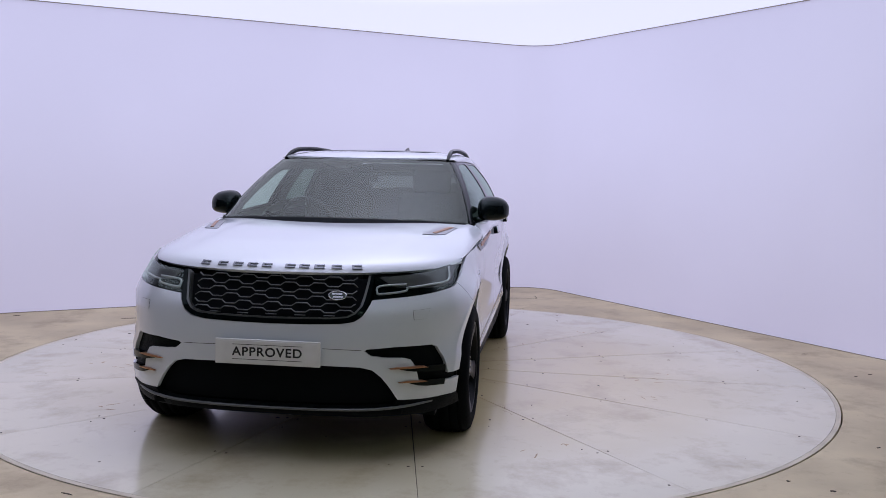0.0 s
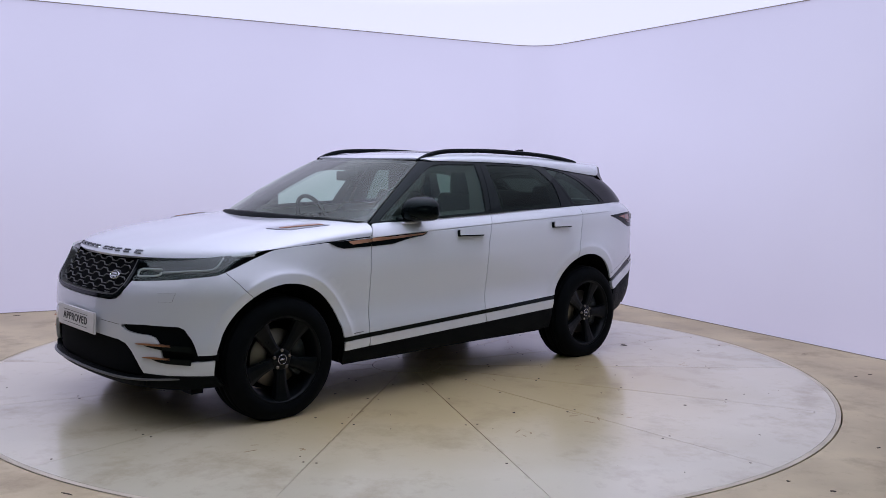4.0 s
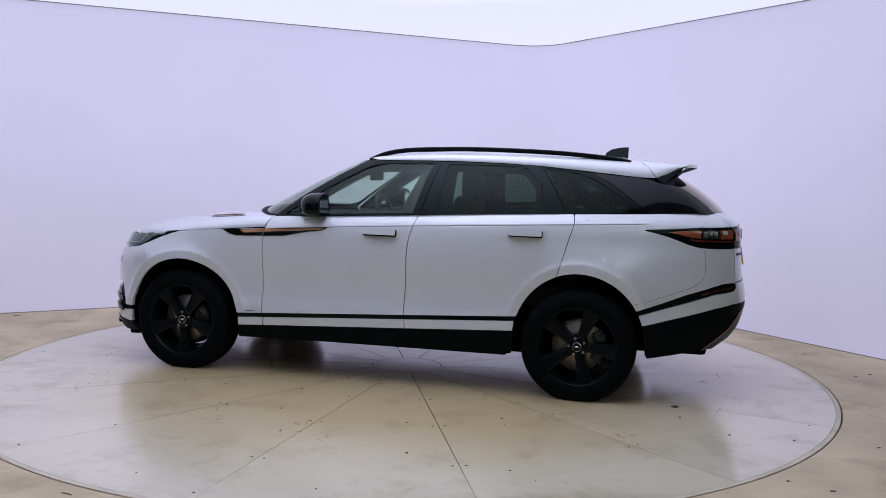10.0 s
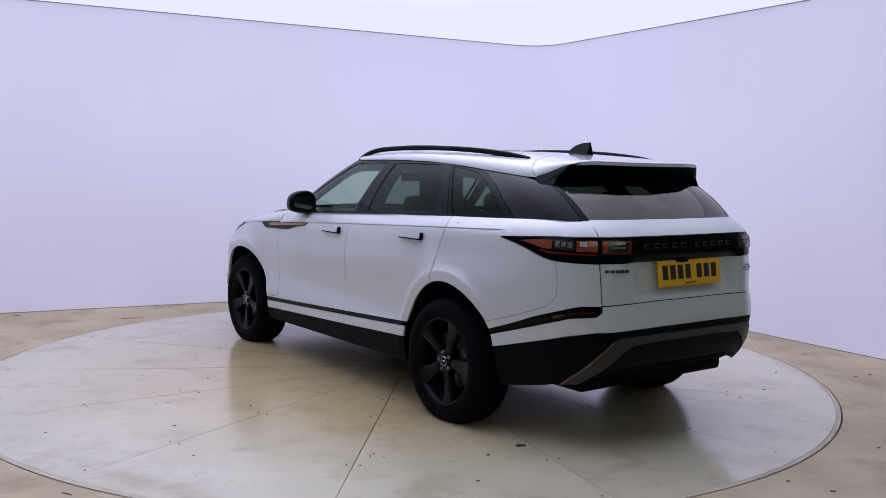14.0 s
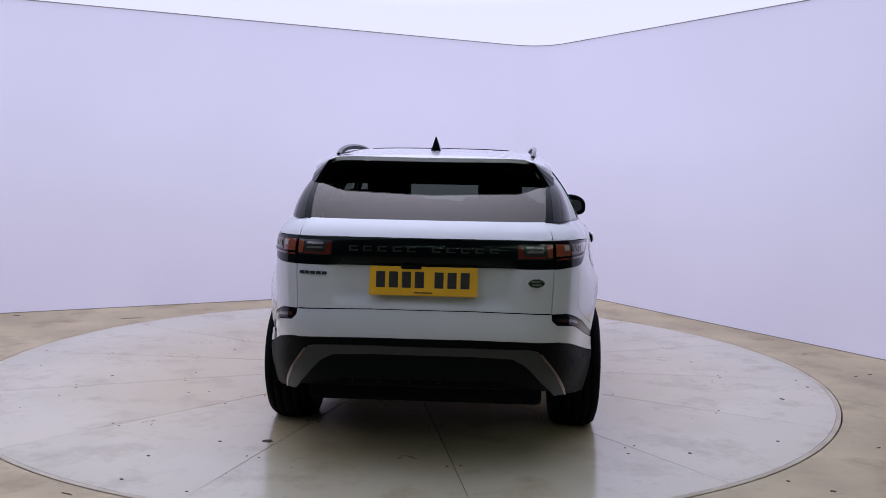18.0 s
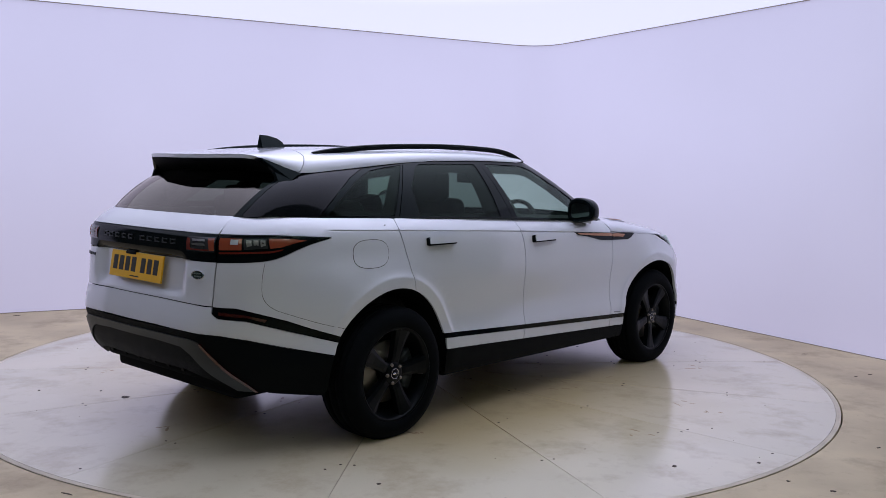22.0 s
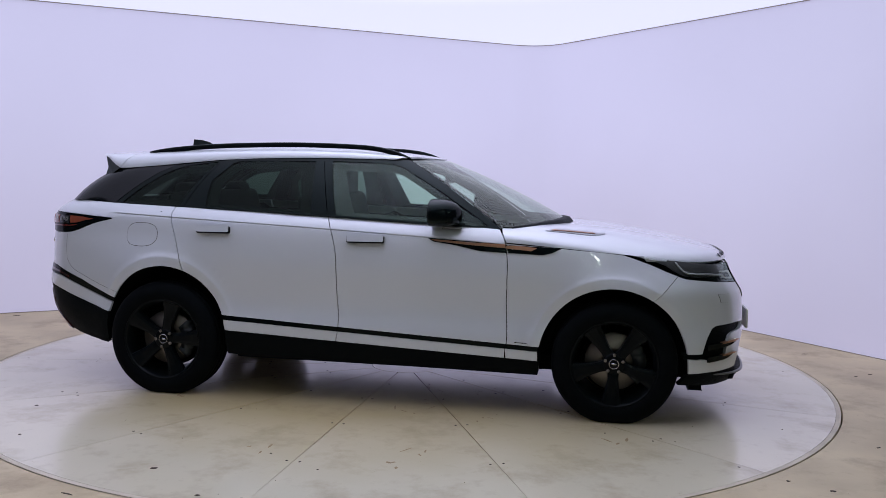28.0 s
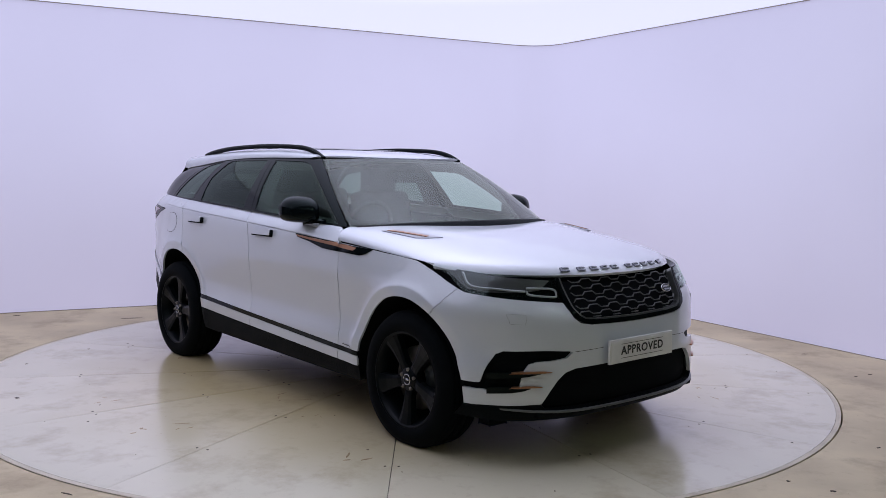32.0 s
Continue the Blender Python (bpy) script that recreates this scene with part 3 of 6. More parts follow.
def panel_mesh(surface, poly, cell=(0.045, 0.04), out=0.0, depth=0.014, flip=False, centre=(0, 0, 0.8), creases=(), tries=6):
    """A skin piece: the outline poly, in the surface's own u and v, laid on the surface with turned-in edges."""
    centre = np.array(centre, float)
    scale = np.array(cell)
    press = np.array(creases[3]) if creases else None
    rim = []
    for k in range(len(poly)):
        a, b = np.array(poly[k], float) / scale, np.array(poly[(k + 1) % len(poly)], float) / scale
        n = max(1, int(math.ceil(np.linalg.norm(b - a) / 0.9)))
        if creases and abs(b[1] - a[1]) > abs(b[0] - a[0]):
            mid = (a + b) / 2 * scale
            if np.min(np.abs(press - mid) / (0.03, 0.05) @ (1, 1)) < 1.2:
                n = max(n, int(math.ceil(np.linalg.norm(b - a) / 0.09)))
        for i in range(n):
            q = a + (b - a) * i / n
            if not rim or np.linalg.norm(q - rim[-1]) > 0.012:
                rim.append(q)
    if np.linalg.norm(rim[0] - rim[-1]) < 0.012:
        rim.pop()
    edge = np.array(rim)
    outline = [tuple(q) for q in rim]
    pts = []

    def offer(u, v, gap):
        q = np.array([u, v])
        if inside(outline, u, v) and np.min(np.sum((edge - q) ** 2, axis=1)) > gap:
            pts.append(q)
    ties = []
    for line in creases:
        last = None
        for u, v in line:
            count = len(pts)
            offer(u / scale[0], v / scale[1], 0.003)
            if len(pts) > count:
                if last is not None:
                    ties.append((len(edge) + last, len(edge) + count))
                last = count
            else:
                last = None
    held = np.array(pts) if pts else None
    lo, hi = edge.min(axis=0), edge.max(axis=0)
    for gu in np.arange(math.floor(lo[0]) + 0.5, hi[0], 1.0):
        for gv in np.arange(math.floor(lo[1]) + 0.5, hi[1], 1.0):
            if held is None or np.min(np.sum((held - (gu, gv)) ** 2, axis=1)) > 0.1:
                offer(gu, gv, 0.16)
    coords = [Vector(q) for q in rim] + [Vector(q) for q in pts]
    n = len(rim)
    verts, _, faces, _, _, _ = delaunay_2d_cdt(coords, [(i, (i + 1) % n) for i in range(n)] + ties, [], 1, 1e-6)
    whole = abs(area_of(outline))
    if tries and abs(sum(abs(area_of([tuple(verts[i]) for i in f])) for f in faces) - whole) > 0.004:
        return panel_mesh(surface, poly, (cell[0] * 1.017, cell[1] * 1.013), out, depth, flip, centre, creases, tries - 1)
    bm = bmesh.new()
    info, top = [], []
    for q in verts:
        p, nn = frame_at(surface, q[0] * scale[0], q[1] * scale[1], centre)
        info.append((p + nn * out, p + nn * (out - depth), nn))
        top.append(bm.verts.new(p + nn * out))
    for f in faces:
        try:
            bm.faces.new([top[i] for i in f])
        except ValueError:
            pass
    bm.verts.index_update()
    bm.normal_update()
    turned = [f for f in bm.faces if f.normal.dot(Vector(sum(info[v.index][2] for v in f.verts))) < 0]
    if turned:
        bmesh.ops.reverse_faces(bm, faces=turned)
    if depth:
        low = {}
        for e in [e for e in bm.edges if len(e.link_faces) == 1]:
            loop = [l for l in e.link_faces[0].loops if l.edge == e][0]
            a, b = loop.vert.index, loop.link_loop_next.vert.index
            for k in (a, b):
                if k not in low:
                    low[k] = (bm.verts.new(info[k][0]), bm.verts.new(info[k][1]))
            bm.faces.new((low[b][0], low[a][0], low[a][1], low[b][1]))
    for v in [v for v in bm.verts if not v.link_faces]:
        bm.verts.remove(v)
    if flip:
        for v in bm.verts:
            v.co.y = -v.co.y
        bmesh.ops.reverse_faces(bm, faces=bm.faces)
    return bm


def strip_line(name, surface, points, width, mat, parent, flip=False, out=0.0006, label="", centre=(0, 0, 0.8)):
    """A fine joint: a narrow ribbon that follows a line on the surface."""
    bm = bmesh.new()
    rows = []
    for k, q in enumerate(points):
        a, b = np.array(points[max(k - 1, 0)]), np.array(points[min(k + 1, len(points) - 1)])
        d = (b - a) / (np.linalg.norm(b - a) + 1e-9)
        side = np.array([-d[1], d[0]]) * width / 2
        row = []
        for sgn in (-1, 1):
            p, n = frame_at(surface, q[0] + sgn * side[0], q[1] + sgn * side[1], np.array(centre))
            p = p + n * out
            row.append(bm.verts.new((p[0], -p[1] if flip else p[1], p[2])))
        rows.append(row)
    for a, b in zip(rows[:-1], rows[1:]):
        bm.faces.new((a[0], a[1], b[1], b[0]))
    return part(name, finish(bm), mat, parent, label)


def skin(name, surface, poly, mat, parent, out=0.0, depth=0.014, flip=False, label="", cell=(0.045, 0.04), centre=(0, 0, 0.8), creases=()):
    return part(name, panel_mesh(surface, poly, cell, out, depth, flip, centre, creases), mat, parent, label)


_u_grid = np.linspace(0, BODY_L, 500)
_u_cache = {}


def side_u(x, z):
    """The waist length u at which the body has this x at height z."""
    key = round(z, 3)
    if key not in _u_cache:
        s = np.interp(_u_grid, BODY_D, BODY_S)
        c = body_controls(key)
        _u_cache[key] = np.array([spline(c, a)[0] for a in s])
    xs = _u_cache[key]
    return float(np.interp(-x, -xs, _u_grid))


def on_side(pts):
    return [(side_u(x, z), z) for x, z in pts]


def arc(cx, cz, rx, rz, a0, a1, n=24):
    return [(cx + rx * math.cos(radians(a0 + (a1 - a0) * i / n)), cz + rz * math.sin(radians(a0 + (a1 - a0) * i / n))) for i in range(n + 1)]


def along(points, n=6):
    """Points of a smooth open curve through the given ones."""
    out = []
    k = len(points)
    P = [points[0], *points, points[-1]]
    for i in range(k - 1):
        for j in range(n):
            t = j / n
            w = (-0.5 * t + t * t - 0.5 * t ** 3, 1 - 2.5 * t * t + 1.5 * t ** 3, 0.5 * t + 2 * t * t - 1.5 * t ** 3, -0.5 * t * t + 0.5 * t ** 3)
            out.append(tuple(sum(w[m] * P[i + m][c] for m in range(4)) for c in range(2)))
    out.append(tuple(points[-1]))
    return out


def shift(pts, du=0.0, dv=0.0):
    return [(a + du, b + dv) for a, b in pts]


# ---- turntable ----
turntable = new("turntable")
tagged(turntable, "large round turntable with a pale scuffed deck in wedge panels", "turntable")
bm = bmesh.new()
lathe(bm, [(0.0001, -0.02), (2.98, -0.02), (2.98, -0.10), (0.0001, -0.10)], 160)
bmesh.ops.rotate(bm, cent=(0, 0, 0), matrix=Matrix.Rotation(radians(90), 3, "X"), verts=bm.verts)
part("base", finish(bm), JOINT, turntable, "dark base seen in the joints", False)
SECTORS = 14
STEP = 2 * math.pi / SECTORS
bm = bmesh.new()
R0, R1, GAP = 0.262, 2.987, 0.0028
rows_ = []
for r in (R0, 0.7, 1.2, 1.8, 2.4, R1):
    half = STEP / 2 - GAP * (1.1 if r < 2 else 0.7 if r < 2.9 else 0.3) / r
    rows_.append([bm.verts.new((r * math.cos(-half + 2 * half * i / 14), r * math.sin(-half + 2 * half * i / 14), 0.0)) for i in range(15)])
for a, b in zip(rows_[:-1], rows_[1:]):
    for i in range(14):
        bm.faces.new((a[i], b[i], b[i + 1], a[i + 1]))
ext = bmesh.ops.extrude_face_region(bm, geom=list(bm.faces))
bmesh.ops.translate(bm, vec=(0, 0, -0.019), verts=[g for g in ext["geom"] if isinstance(g, bmesh.types.BMVert)])
finish(bm)
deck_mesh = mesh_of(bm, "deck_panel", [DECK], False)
bm = bmesh.new()
lathe(bm, [(0.0001, 0.0012), (0.0064, 0.0012), (0.0075, 0.0)], 10)
bmesh.ops.rotate(bm, cent=(0, 0, 0), matrix=Matrix.Rotation(radians(90), 3, "X"), verts=bm.verts)
bolt_mesh = mesh_of(finish(bm), "bolt", [GRIME])
for k in range(SECTORS):
    a = radians(6.1) + STEP * k
    p = new("deck_panel", deck_mesh)
    p.parent, p.rotation_euler = turntable, (0, 0, a + STEP / 2)
    for r, chance in ((0.62, 0.4), (1.03, 0.8), (1.62, 0.9), (2.32, 0.9), (2.86, 0.3)):
        for s in (-1, 1):
            if random.random() < chance:
                b = new("bolt", bolt_mesh)
                b.parent = turntable
                b.location = (r * math.cos(a) - s * 0.035 * math.sin(a), r * math.sin(a) + s * 0.035 * math.cos(a), 0.0)
bm = bmesh.new()
lathe(bm, [(0.0001, 0.0), (0.255, 0.0), (0.257, -0.003), (0.257, -0.019)], 64)
bmesh.ops.rotate(bm, cent=(0, 0, 0), matrix=Matrix.Rotation(radians(90), 3, "X"), verts=bm.verts)
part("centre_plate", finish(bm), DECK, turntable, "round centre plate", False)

# flakes of dirt lying on the deck
for k in range(60):
    if k == 0:
        x, y, size = -1.918, 0.745, 0.030
    elif k == 1:
        x, y, size = -0.917, -2.509, 0.016
    else:
        r, a = 0.5 + 2.4 * random.random() ** 0.6, 2 * math.pi * random.random()
        x, y, size = r * math.cos(a), r * math.sin(a), 0.0025 + 0.009 * random.random() ** 2.5
    crumb("dirt_flake", x, y, 2.2 * size, 1.7 * size, 6.3 * random.random(), 0.0022, GRIME, turntable)
# brown scuffs left by tyres and shoes
SCUFF = material("brown_scuff", (0.30, 0.215, 0.11), 0.7, var=0.3, scale=40)
for k in range(26):
    r, a = 0.7 + 1.6 * random.random(), 2 * math.pi * random.random()
    for j in range(3):
        crumb("scuff_mark", r * math.cos(a) + random.uniform(-0.10, 0.10), r * math.sin(a) + random.uniform(-0.10, 0.10), 0.03 + 0.07 * random.random() ** 2, 0.006 + 0.012 * random.random(), a + random.uniform(-1.2, 1.2), 0.0008, SCUFF, turntable)

# ---- car ----
car = new("car")
tagged(car, "white SUV with black wheels and copper trim parked on the turntable", "car")

# outlines shared by neighbouring panels, as x and z
DOOR_A = along([(0.735, 1.128), (0.772, 1.056), (0.79, 0.92), (0.788, 0.684), (0.797, 0.489), (0.785, 0.36)])
DOOR_B = along([(-0.345, 1.176), (-0.312, 1.095), (-0.278, 0.95), (-0.27, 0.718), (-0.258, 0.524), (-0.274, 0.405)])
DOOR_C = along([(-1.384, 1.209), (-1.389, 1.149), (-1.352, 1.016), (-1.292, 0.806)])


def strip_top(x):
    return 0.4795 - 0.0485 * x


def band_low(x):
    return 0.392 - 0.044 * x


def sill_low(x):
    return 0.268 - 0.011 * x


def cut(line, z0, z1):
    """The part of a line, ordered from high to low, between two heights."""
    out = []
    zs = [q[1] for q in line]
    xs = [q[0] for q in line]

    def at(z):
        return float(np.interp(-z, [-a for a in zs], xs))
    out.append((at(z1), z1))
    out += [q for q in line if z0 < q[1] < z1]
    out.append((at(z0), z0))
    return out


CREASE = [[(side_u(x, shoulder_z(x) + dz), shoulder_z(x) + dz) for x in np.linspace(0.99, -1.86, 120)] for dz in (-0.010, -0.006, -0.0045, 0.0, 0.0045, 0.006, 0.010)]
for cx, cz, rx, rz in ARCHES:
    for d in (0.049, 0.056, 0.063, 0.09):
        CREASE.append(on_side(arc(cx, cz, rx + d, rz + d * rz / rx, 5, 175, 60)))
G = 0.0026                                     # half a shut line
F_ARCH = dict(cx=1.425, cz=0.345, rx=0.443, rz=0.462)
R_ARCH = dict(cx=-1.433, cz=0.365, rx=0.43, rz=0.467)


def arch_pts(a, ang0, ang1, n=22):
    return arc(a["cx"], a["cz"], a["rx"], a["rz"], ang0, ang1, n)


def arch_angle(a, x, z):
    return math.degrees(math.atan2((z - a["cz"]) / a["rz"], (x - a["cx"]) / a["rx"]))


for flip in (False, True):
    # front wing
    xa = lambda z: float(np.interp(-z, [-q[1] for q in DOOR_A], [q[0] for q in DOOR_A]))
    z0 = strip_top(0.98) + 0.003
    line = [(x + G, z) for x, z in cut(DOOR_A, strip_top(0.79) + 0.003, 1.048)]
    a0, a1 = arch_angle(F_ARCH, 1.655, 0.755), 180 - math.degrees(math.asin((z0 - F_ARCH["cz"]) / F_ARCH["rz"]))
    poly = list(reversed(line)) + [(1.11, 1.029), (1.3, 1.0165), (1.47, 1.001), (1.52, 0.987), (1.56, 0.973), (1.64, 0.945), (1.72, 0.912), (1.785, 0.888)] + arch_pts(F_ARCH, a0, a1)
    wing = skin("front_wing", BODY, on_side(poly), WHITE, car, flip=flip, creases=CREASE)
    skin("wing_emblem", BODY, on_side([(0.925, 0.4505), (0.845, 0.4545), (0.845, 0.4595), (0.915, 0.4565)]), DARK_CHROME, wing, 0.003, 0.003, flip, "small dark emblem bar", cell=(0.03, 0.02))
    poly = [(0.785 + G, strip_top(0.79) - 0.028), (0.79 + G, band_low(0.79)), (0.983, band_low(0.983)), (0.982, strip_top(0.98) - 0.028)]
    skin("lower_band", BODY, on_side(poly), WHITE, wing, flip=flip)
    poly = [(0.787 + G, strip_top(0.79) + 0.001), (0.785 + G, strip_top(0.79) - 0.026), (0.983, strip_top(0.98) - 0.026), (0.981, strip_top(0.98) + 0.001)]
    skin("black_strip", BODY, on_side(poly), GLOSS_BLACK, wing, -0.002, flip=flip)
    poly = [(0.775 + G, 1.040), (0.79 + G, 0.994), (1.0, 0.988), (1.05, 1.0), (1.11, 1.029), (0.95, 1.036)]
    vent = skin("side_vent", BODY, on_side(poly), GLOSS_BLACK, wing, 0.004, 0.01, flip, "gloss black side vent")
    poly = [(0.775 + G, 1.036), (0.78 + G, 1.020), (0.93, 1.010), (0.965, 1.026)]
    skin("copper_blade", BODY, on_side(poly), BRONZE, vent, 0.008, 0.006, flip, "copper coloured blade", cell=(0.05, 0.02))

    # front door
    top = [(x, belt_z(x) - 0.002) for x in np.linspace(0.71, -0.33, 16)]
    ca = [(x - G, z) for x, z in cut(DOOR_A, strip_top(0.79) + 0.003, belt_z(0.73) - 0.004)]
    cb = [(x + G, z) for x, z in cut(DOOR_B, strip_top(-0.26) + 0.003, belt_z(-0.34) - 0.003)]
    poly = list(reversed(ca)) + top + cb
    door = skin("front_door", BODY, on_side(poly), WHITE, car, flip=flip, creases=CREASE)
    skin("lower_band", BODY, on_side([(0.787 - G, strip_top(0.79) - 0.028), (0.785 - G, band_low(0.785)), (-0.272 + G, band_low(-0.27)), (-0.262 + G, strip_top(-0.26) - 0.028)]), WHITE, door, flip=flip)
    skin("black_strip", BODY, on_side([(0.79 - G, strip_top(0.79) + 0.001), (0.787 - G, strip_top(0.79) - 0.026), (-0.262 + G, strip_top(-0.26) - 0.026), (-0.259 + G, strip_top(-0.26) + 0.001)]), GLOSS_BLACK, door, -0.002, flip=flip)
    poly = [(0.775 - G, 1.041), (0.3, 1.066), (0.34, 1.047), (0.465, 1.031), (0.62, 1.0), (0.79 - G, 0.993)]
    vent = skin("side_vent", BODY, on_side(poly), GLOSS_BLACK, door, 0.004, 0.01, flip, "gloss black side vent")
    poly = [(0.775 - G, 1.038), (0.32, 1.062), (0.35, 1.051), (0.55, 1.035), (0.78 - G, 1.022)]
    skin("copper_blade", BODY, on_side(poly), BRONZE, vent, 0.008, 0.006, flip, "copper coloured blade", cell=(0.05, 0.02))

    # rear door
    top = [(x, belt_z(x) - 0.002) for x in np.linspace(-0.36, -1.37, 16)]
    cb = [(x - G, z) for x, z in cut(DOOR_B, strip_top(-0.26) + 0.003, belt_z(-0.35) - 0.003)]
    cc = [(x + G, z) for x, z in cut(DOOR_C, 0.812, belt_z(-1.385) - 0.004)]
    z0 = strip_top(-1.02) + 0.003
    a0, a1 = arch_angle(R_ARCH, -1.294 + G, 0.806), math.degrees(math.asin((z0 - R_ARCH["cz"]) / R_ARCH["rz"]))
    poly = list(reversed(cb)) + top + cc + arch_pts(R_ARCH, a0, a1, 14)
    rdoor = skin("rear_door", BODY, on_side(poly), WHITE, car, flip=flip, creases=CREASE)
    skin("lower_band", BODY, on_side([(-0.262 - G, strip_top(-0.26) - 0.028), (-0.272 - G, band_low(-0.27)), (-1.008, band_low(-1.01)), (-1.018, strip_top(-1.02) - 0.028)]), WHITE, rdoor, flip=flip)
    skin("black_strip", BODY, on_side([(-0.259 - G, strip_top(-0.26) + 0.001), (-0.262 - G, strip_top(-0.26) - 0.026), (-1.017, strip_top(-1.02) - 0.026), (-1.022, strip_top(-1.02) + 0.001)]), GLOSS_BLACK, rdoor, -0.002, flip=flip)

    # door handles, flush with a dark tail end
    for owner, x0, x1, zz in ((door, 0.03, -0.20, 1.048), (rdoor, -0.973, -1.19, 1.077)):
        core = [(x0 + 0.001, zz + 0.017), (x0 + 0.002, zz - 0.014), (x0 - 0.004, zz - 0.023), (x1 + 0.004, zz - 0.025), (x1 - 0.003, zz - 0.018), (x1 - 0.003, zz + 0.016), (x1 + 0.004, zz + 0.021), (x0 - 0.006, zz + 0.021)]
        grip = skin("door_handle", BODY, on_side(core), SATIN_BLACK, owner, 0.025, 0.025, flip, "black sided pull handle standing out from the door", cell=(0.05, 0.03))
        skin("handle_cap", BODY, on_side([(x0 - 0.006, zz + 0.023), (x0 - 0.001, zz + 0.017), (x0, zz - 0.009), (x0 - 0.006, zz - 0.015), (x1 + 0.006, zz - 0.017), (x1 + 0.001, zz - 0.011), (x1, zz + 0.016), (x1 + 0.006, zz + 0.023)]), WHITE, grip, 0.032, 0.010, flip, "white cap", cell=(0.05, 0.03))

    # rear quarter
    top = [(side_u(x, belt_z(x) - 0.002), belt_z(x) - 0.002) for x in np.linspace(-1.40, -2.2, 16)]
    z_end = 1.228
    cc = [(side_u(x - G, z), z) for x, z in cut(DOOR_C, 0.806, belt_z(-1.39) - 0.004)]
    a0 = arch_angle(R_ARCH, -1.296 - G, 0.808)
    a1 = 180 - math.degrees(math.asin((0.604 - R_ARCH["cz"]) / R_ARCH["rz"]))
    arch_line = on_side(list(reversed(arch_pts(R_ARCH, a0, a1, 16))))
    tip_u = side_u(-1.835, 1.124)
    lamp_low = along([(tip_u, 1.118), (4.87, 1.092), (4.95, 1.066), (5.05, 1.030), (5.15, 1.013), (5.363, 1.008)], 4)
    poly = list(reversed(cc)) + top + [(5.361, z_end), (5.363, 1.150), (5.1, 1.145), (4.9, 1.133), (tip_u, 1.126)] + lamp_low \
        + [(5.364, 0.792), (5.25, 0.786), (5.169, 0.766), (5.05, 0.733), (4.966, 0.708)] + arch_line
    quarter = skin("rear_quarter", BODY, poly, WHITE, car, flip=flip, cell=(0.041, 0.037), creases=CREASE)
    strip_line("bumper_joint", BODY, along([(5.13, 1.010), (5.135, 0.92), (5.12, 0.83), (5.06, 0.775), (4.95, 0.735), (4.80, 0.685), (4.66, 0.645)], 6), 0.002, JOINT, quarter, flip, label="fine joint of the rear bumper")
    poly = arch_line[:1] + [(4.966, 0.702), (5.05, 0.728), (5.169, 0.760), (5.25, 0.780), (5.364, 0.786), (5.358, 0.752), (5.328, 0.738), (5.18, 0.722), (5.04, 0.682), (arch_line[0][0] + 0.014, 0.578)]
    st = skin("bumper_stripe", BODY, poly, GLOSS_BLACK, quarter, -0.001, 0.012, flip)
    skin("reflector", BODY, [(5.08, 0.722), (5.19, 0.750), (5.328, 0.768), (5.328, 0.752), (5.18, 0.736), (5.09, 0.71)], DARK_RED, st, 0.002, 0.006, flip, "dark red reflector", cell=(0.04, 0.02))

    # tail lamp on the corner
    poly = [(tip_u, 1.122), (4.9, 1.129), (5.1, 1.141), (5.362, 1.146), (5.362, 1.012)] + list(reversed(shift(lamp_low[1:-1], 0.003, 0.004)))
    lamp = skin("tail_lamp", BODY, poly, GLOSS_BLACK, car, 0.002, 0.02, flip, "gloss black tail lamp with red and clear segments", cell=(0.03, 0.02))
    skin("red_lens", BODY, [(4.905, 1.112), (4.99, 1.122), (5.115, 1.127), (5.105, 1.078), (5.05, 1.082), (4.97, 1.101)], AMBER_LENS, lamp, 0.005, 0.008, flip, "orange red lens", cell=(0.03, 0.02))
    skin("red_band", BODY, [(5.035, 1.074), (5.10, 1.066), (5.353, 1.062), (5.353, 1.053), (5.10, 1.056), (5.045, 1.066)], RED_LENS, lamp, 0.008, 0.005, flip, "thin red band", cell=(0.03, 0.02))
    seg = skin("clear_segment", BODY, [(5.125, 1.125), (5.235, 1.127), (5.235, 1.074), (5.115, 1.079)], SMOKED, lamp, 0.006, 0.005, flip, "clear faceted segment", cell=(0.03, 0.02))
    for k in range(3):
        skin("facet", BODY, [(5.132 + 0.034 * k, 1.118), (5.156 + 0.034 * k, 1.120), (5.152 + 0.034 * k, 1.088 + 0.008 * (k % 2)), (5.128 + 0.034 * k, 1.094)], LAMP_GREY, seg, 0.009, 0.004, flip, "silver facet", cell=(0.03, 0.02))
    skin("red_lens", BODY, [(5.245, 1.127), (5.353, 1.130), (5.353, 1.072), (5.245, 1.073)], AMBER_LENS, lamp, 0.006, 0.006, flip, "orange red lens", cell=(0.03, 0.02))
    skin("clear_window", BODY, [(5.262, 1.122), (5.298, 1.123), (5.298, 1.100), (5.262, 1.099)], LAMP_TUBE, lamp, 0.009, 0.004, flip, "small clear window", cell=(0.03, 0.02))

    # sill
    poly = [(0.99, band_low(0.99) - 0.004), (0.985, sill_low(0.98)), (-1.0, sill_low(-1.0)), (-1.012, band_low(-1.01) - 0.004)]
    skin("sill", BODY, on_side(poly), SATIN_BLACK, car, -0.004, 0.05, flip, "satin black sill")

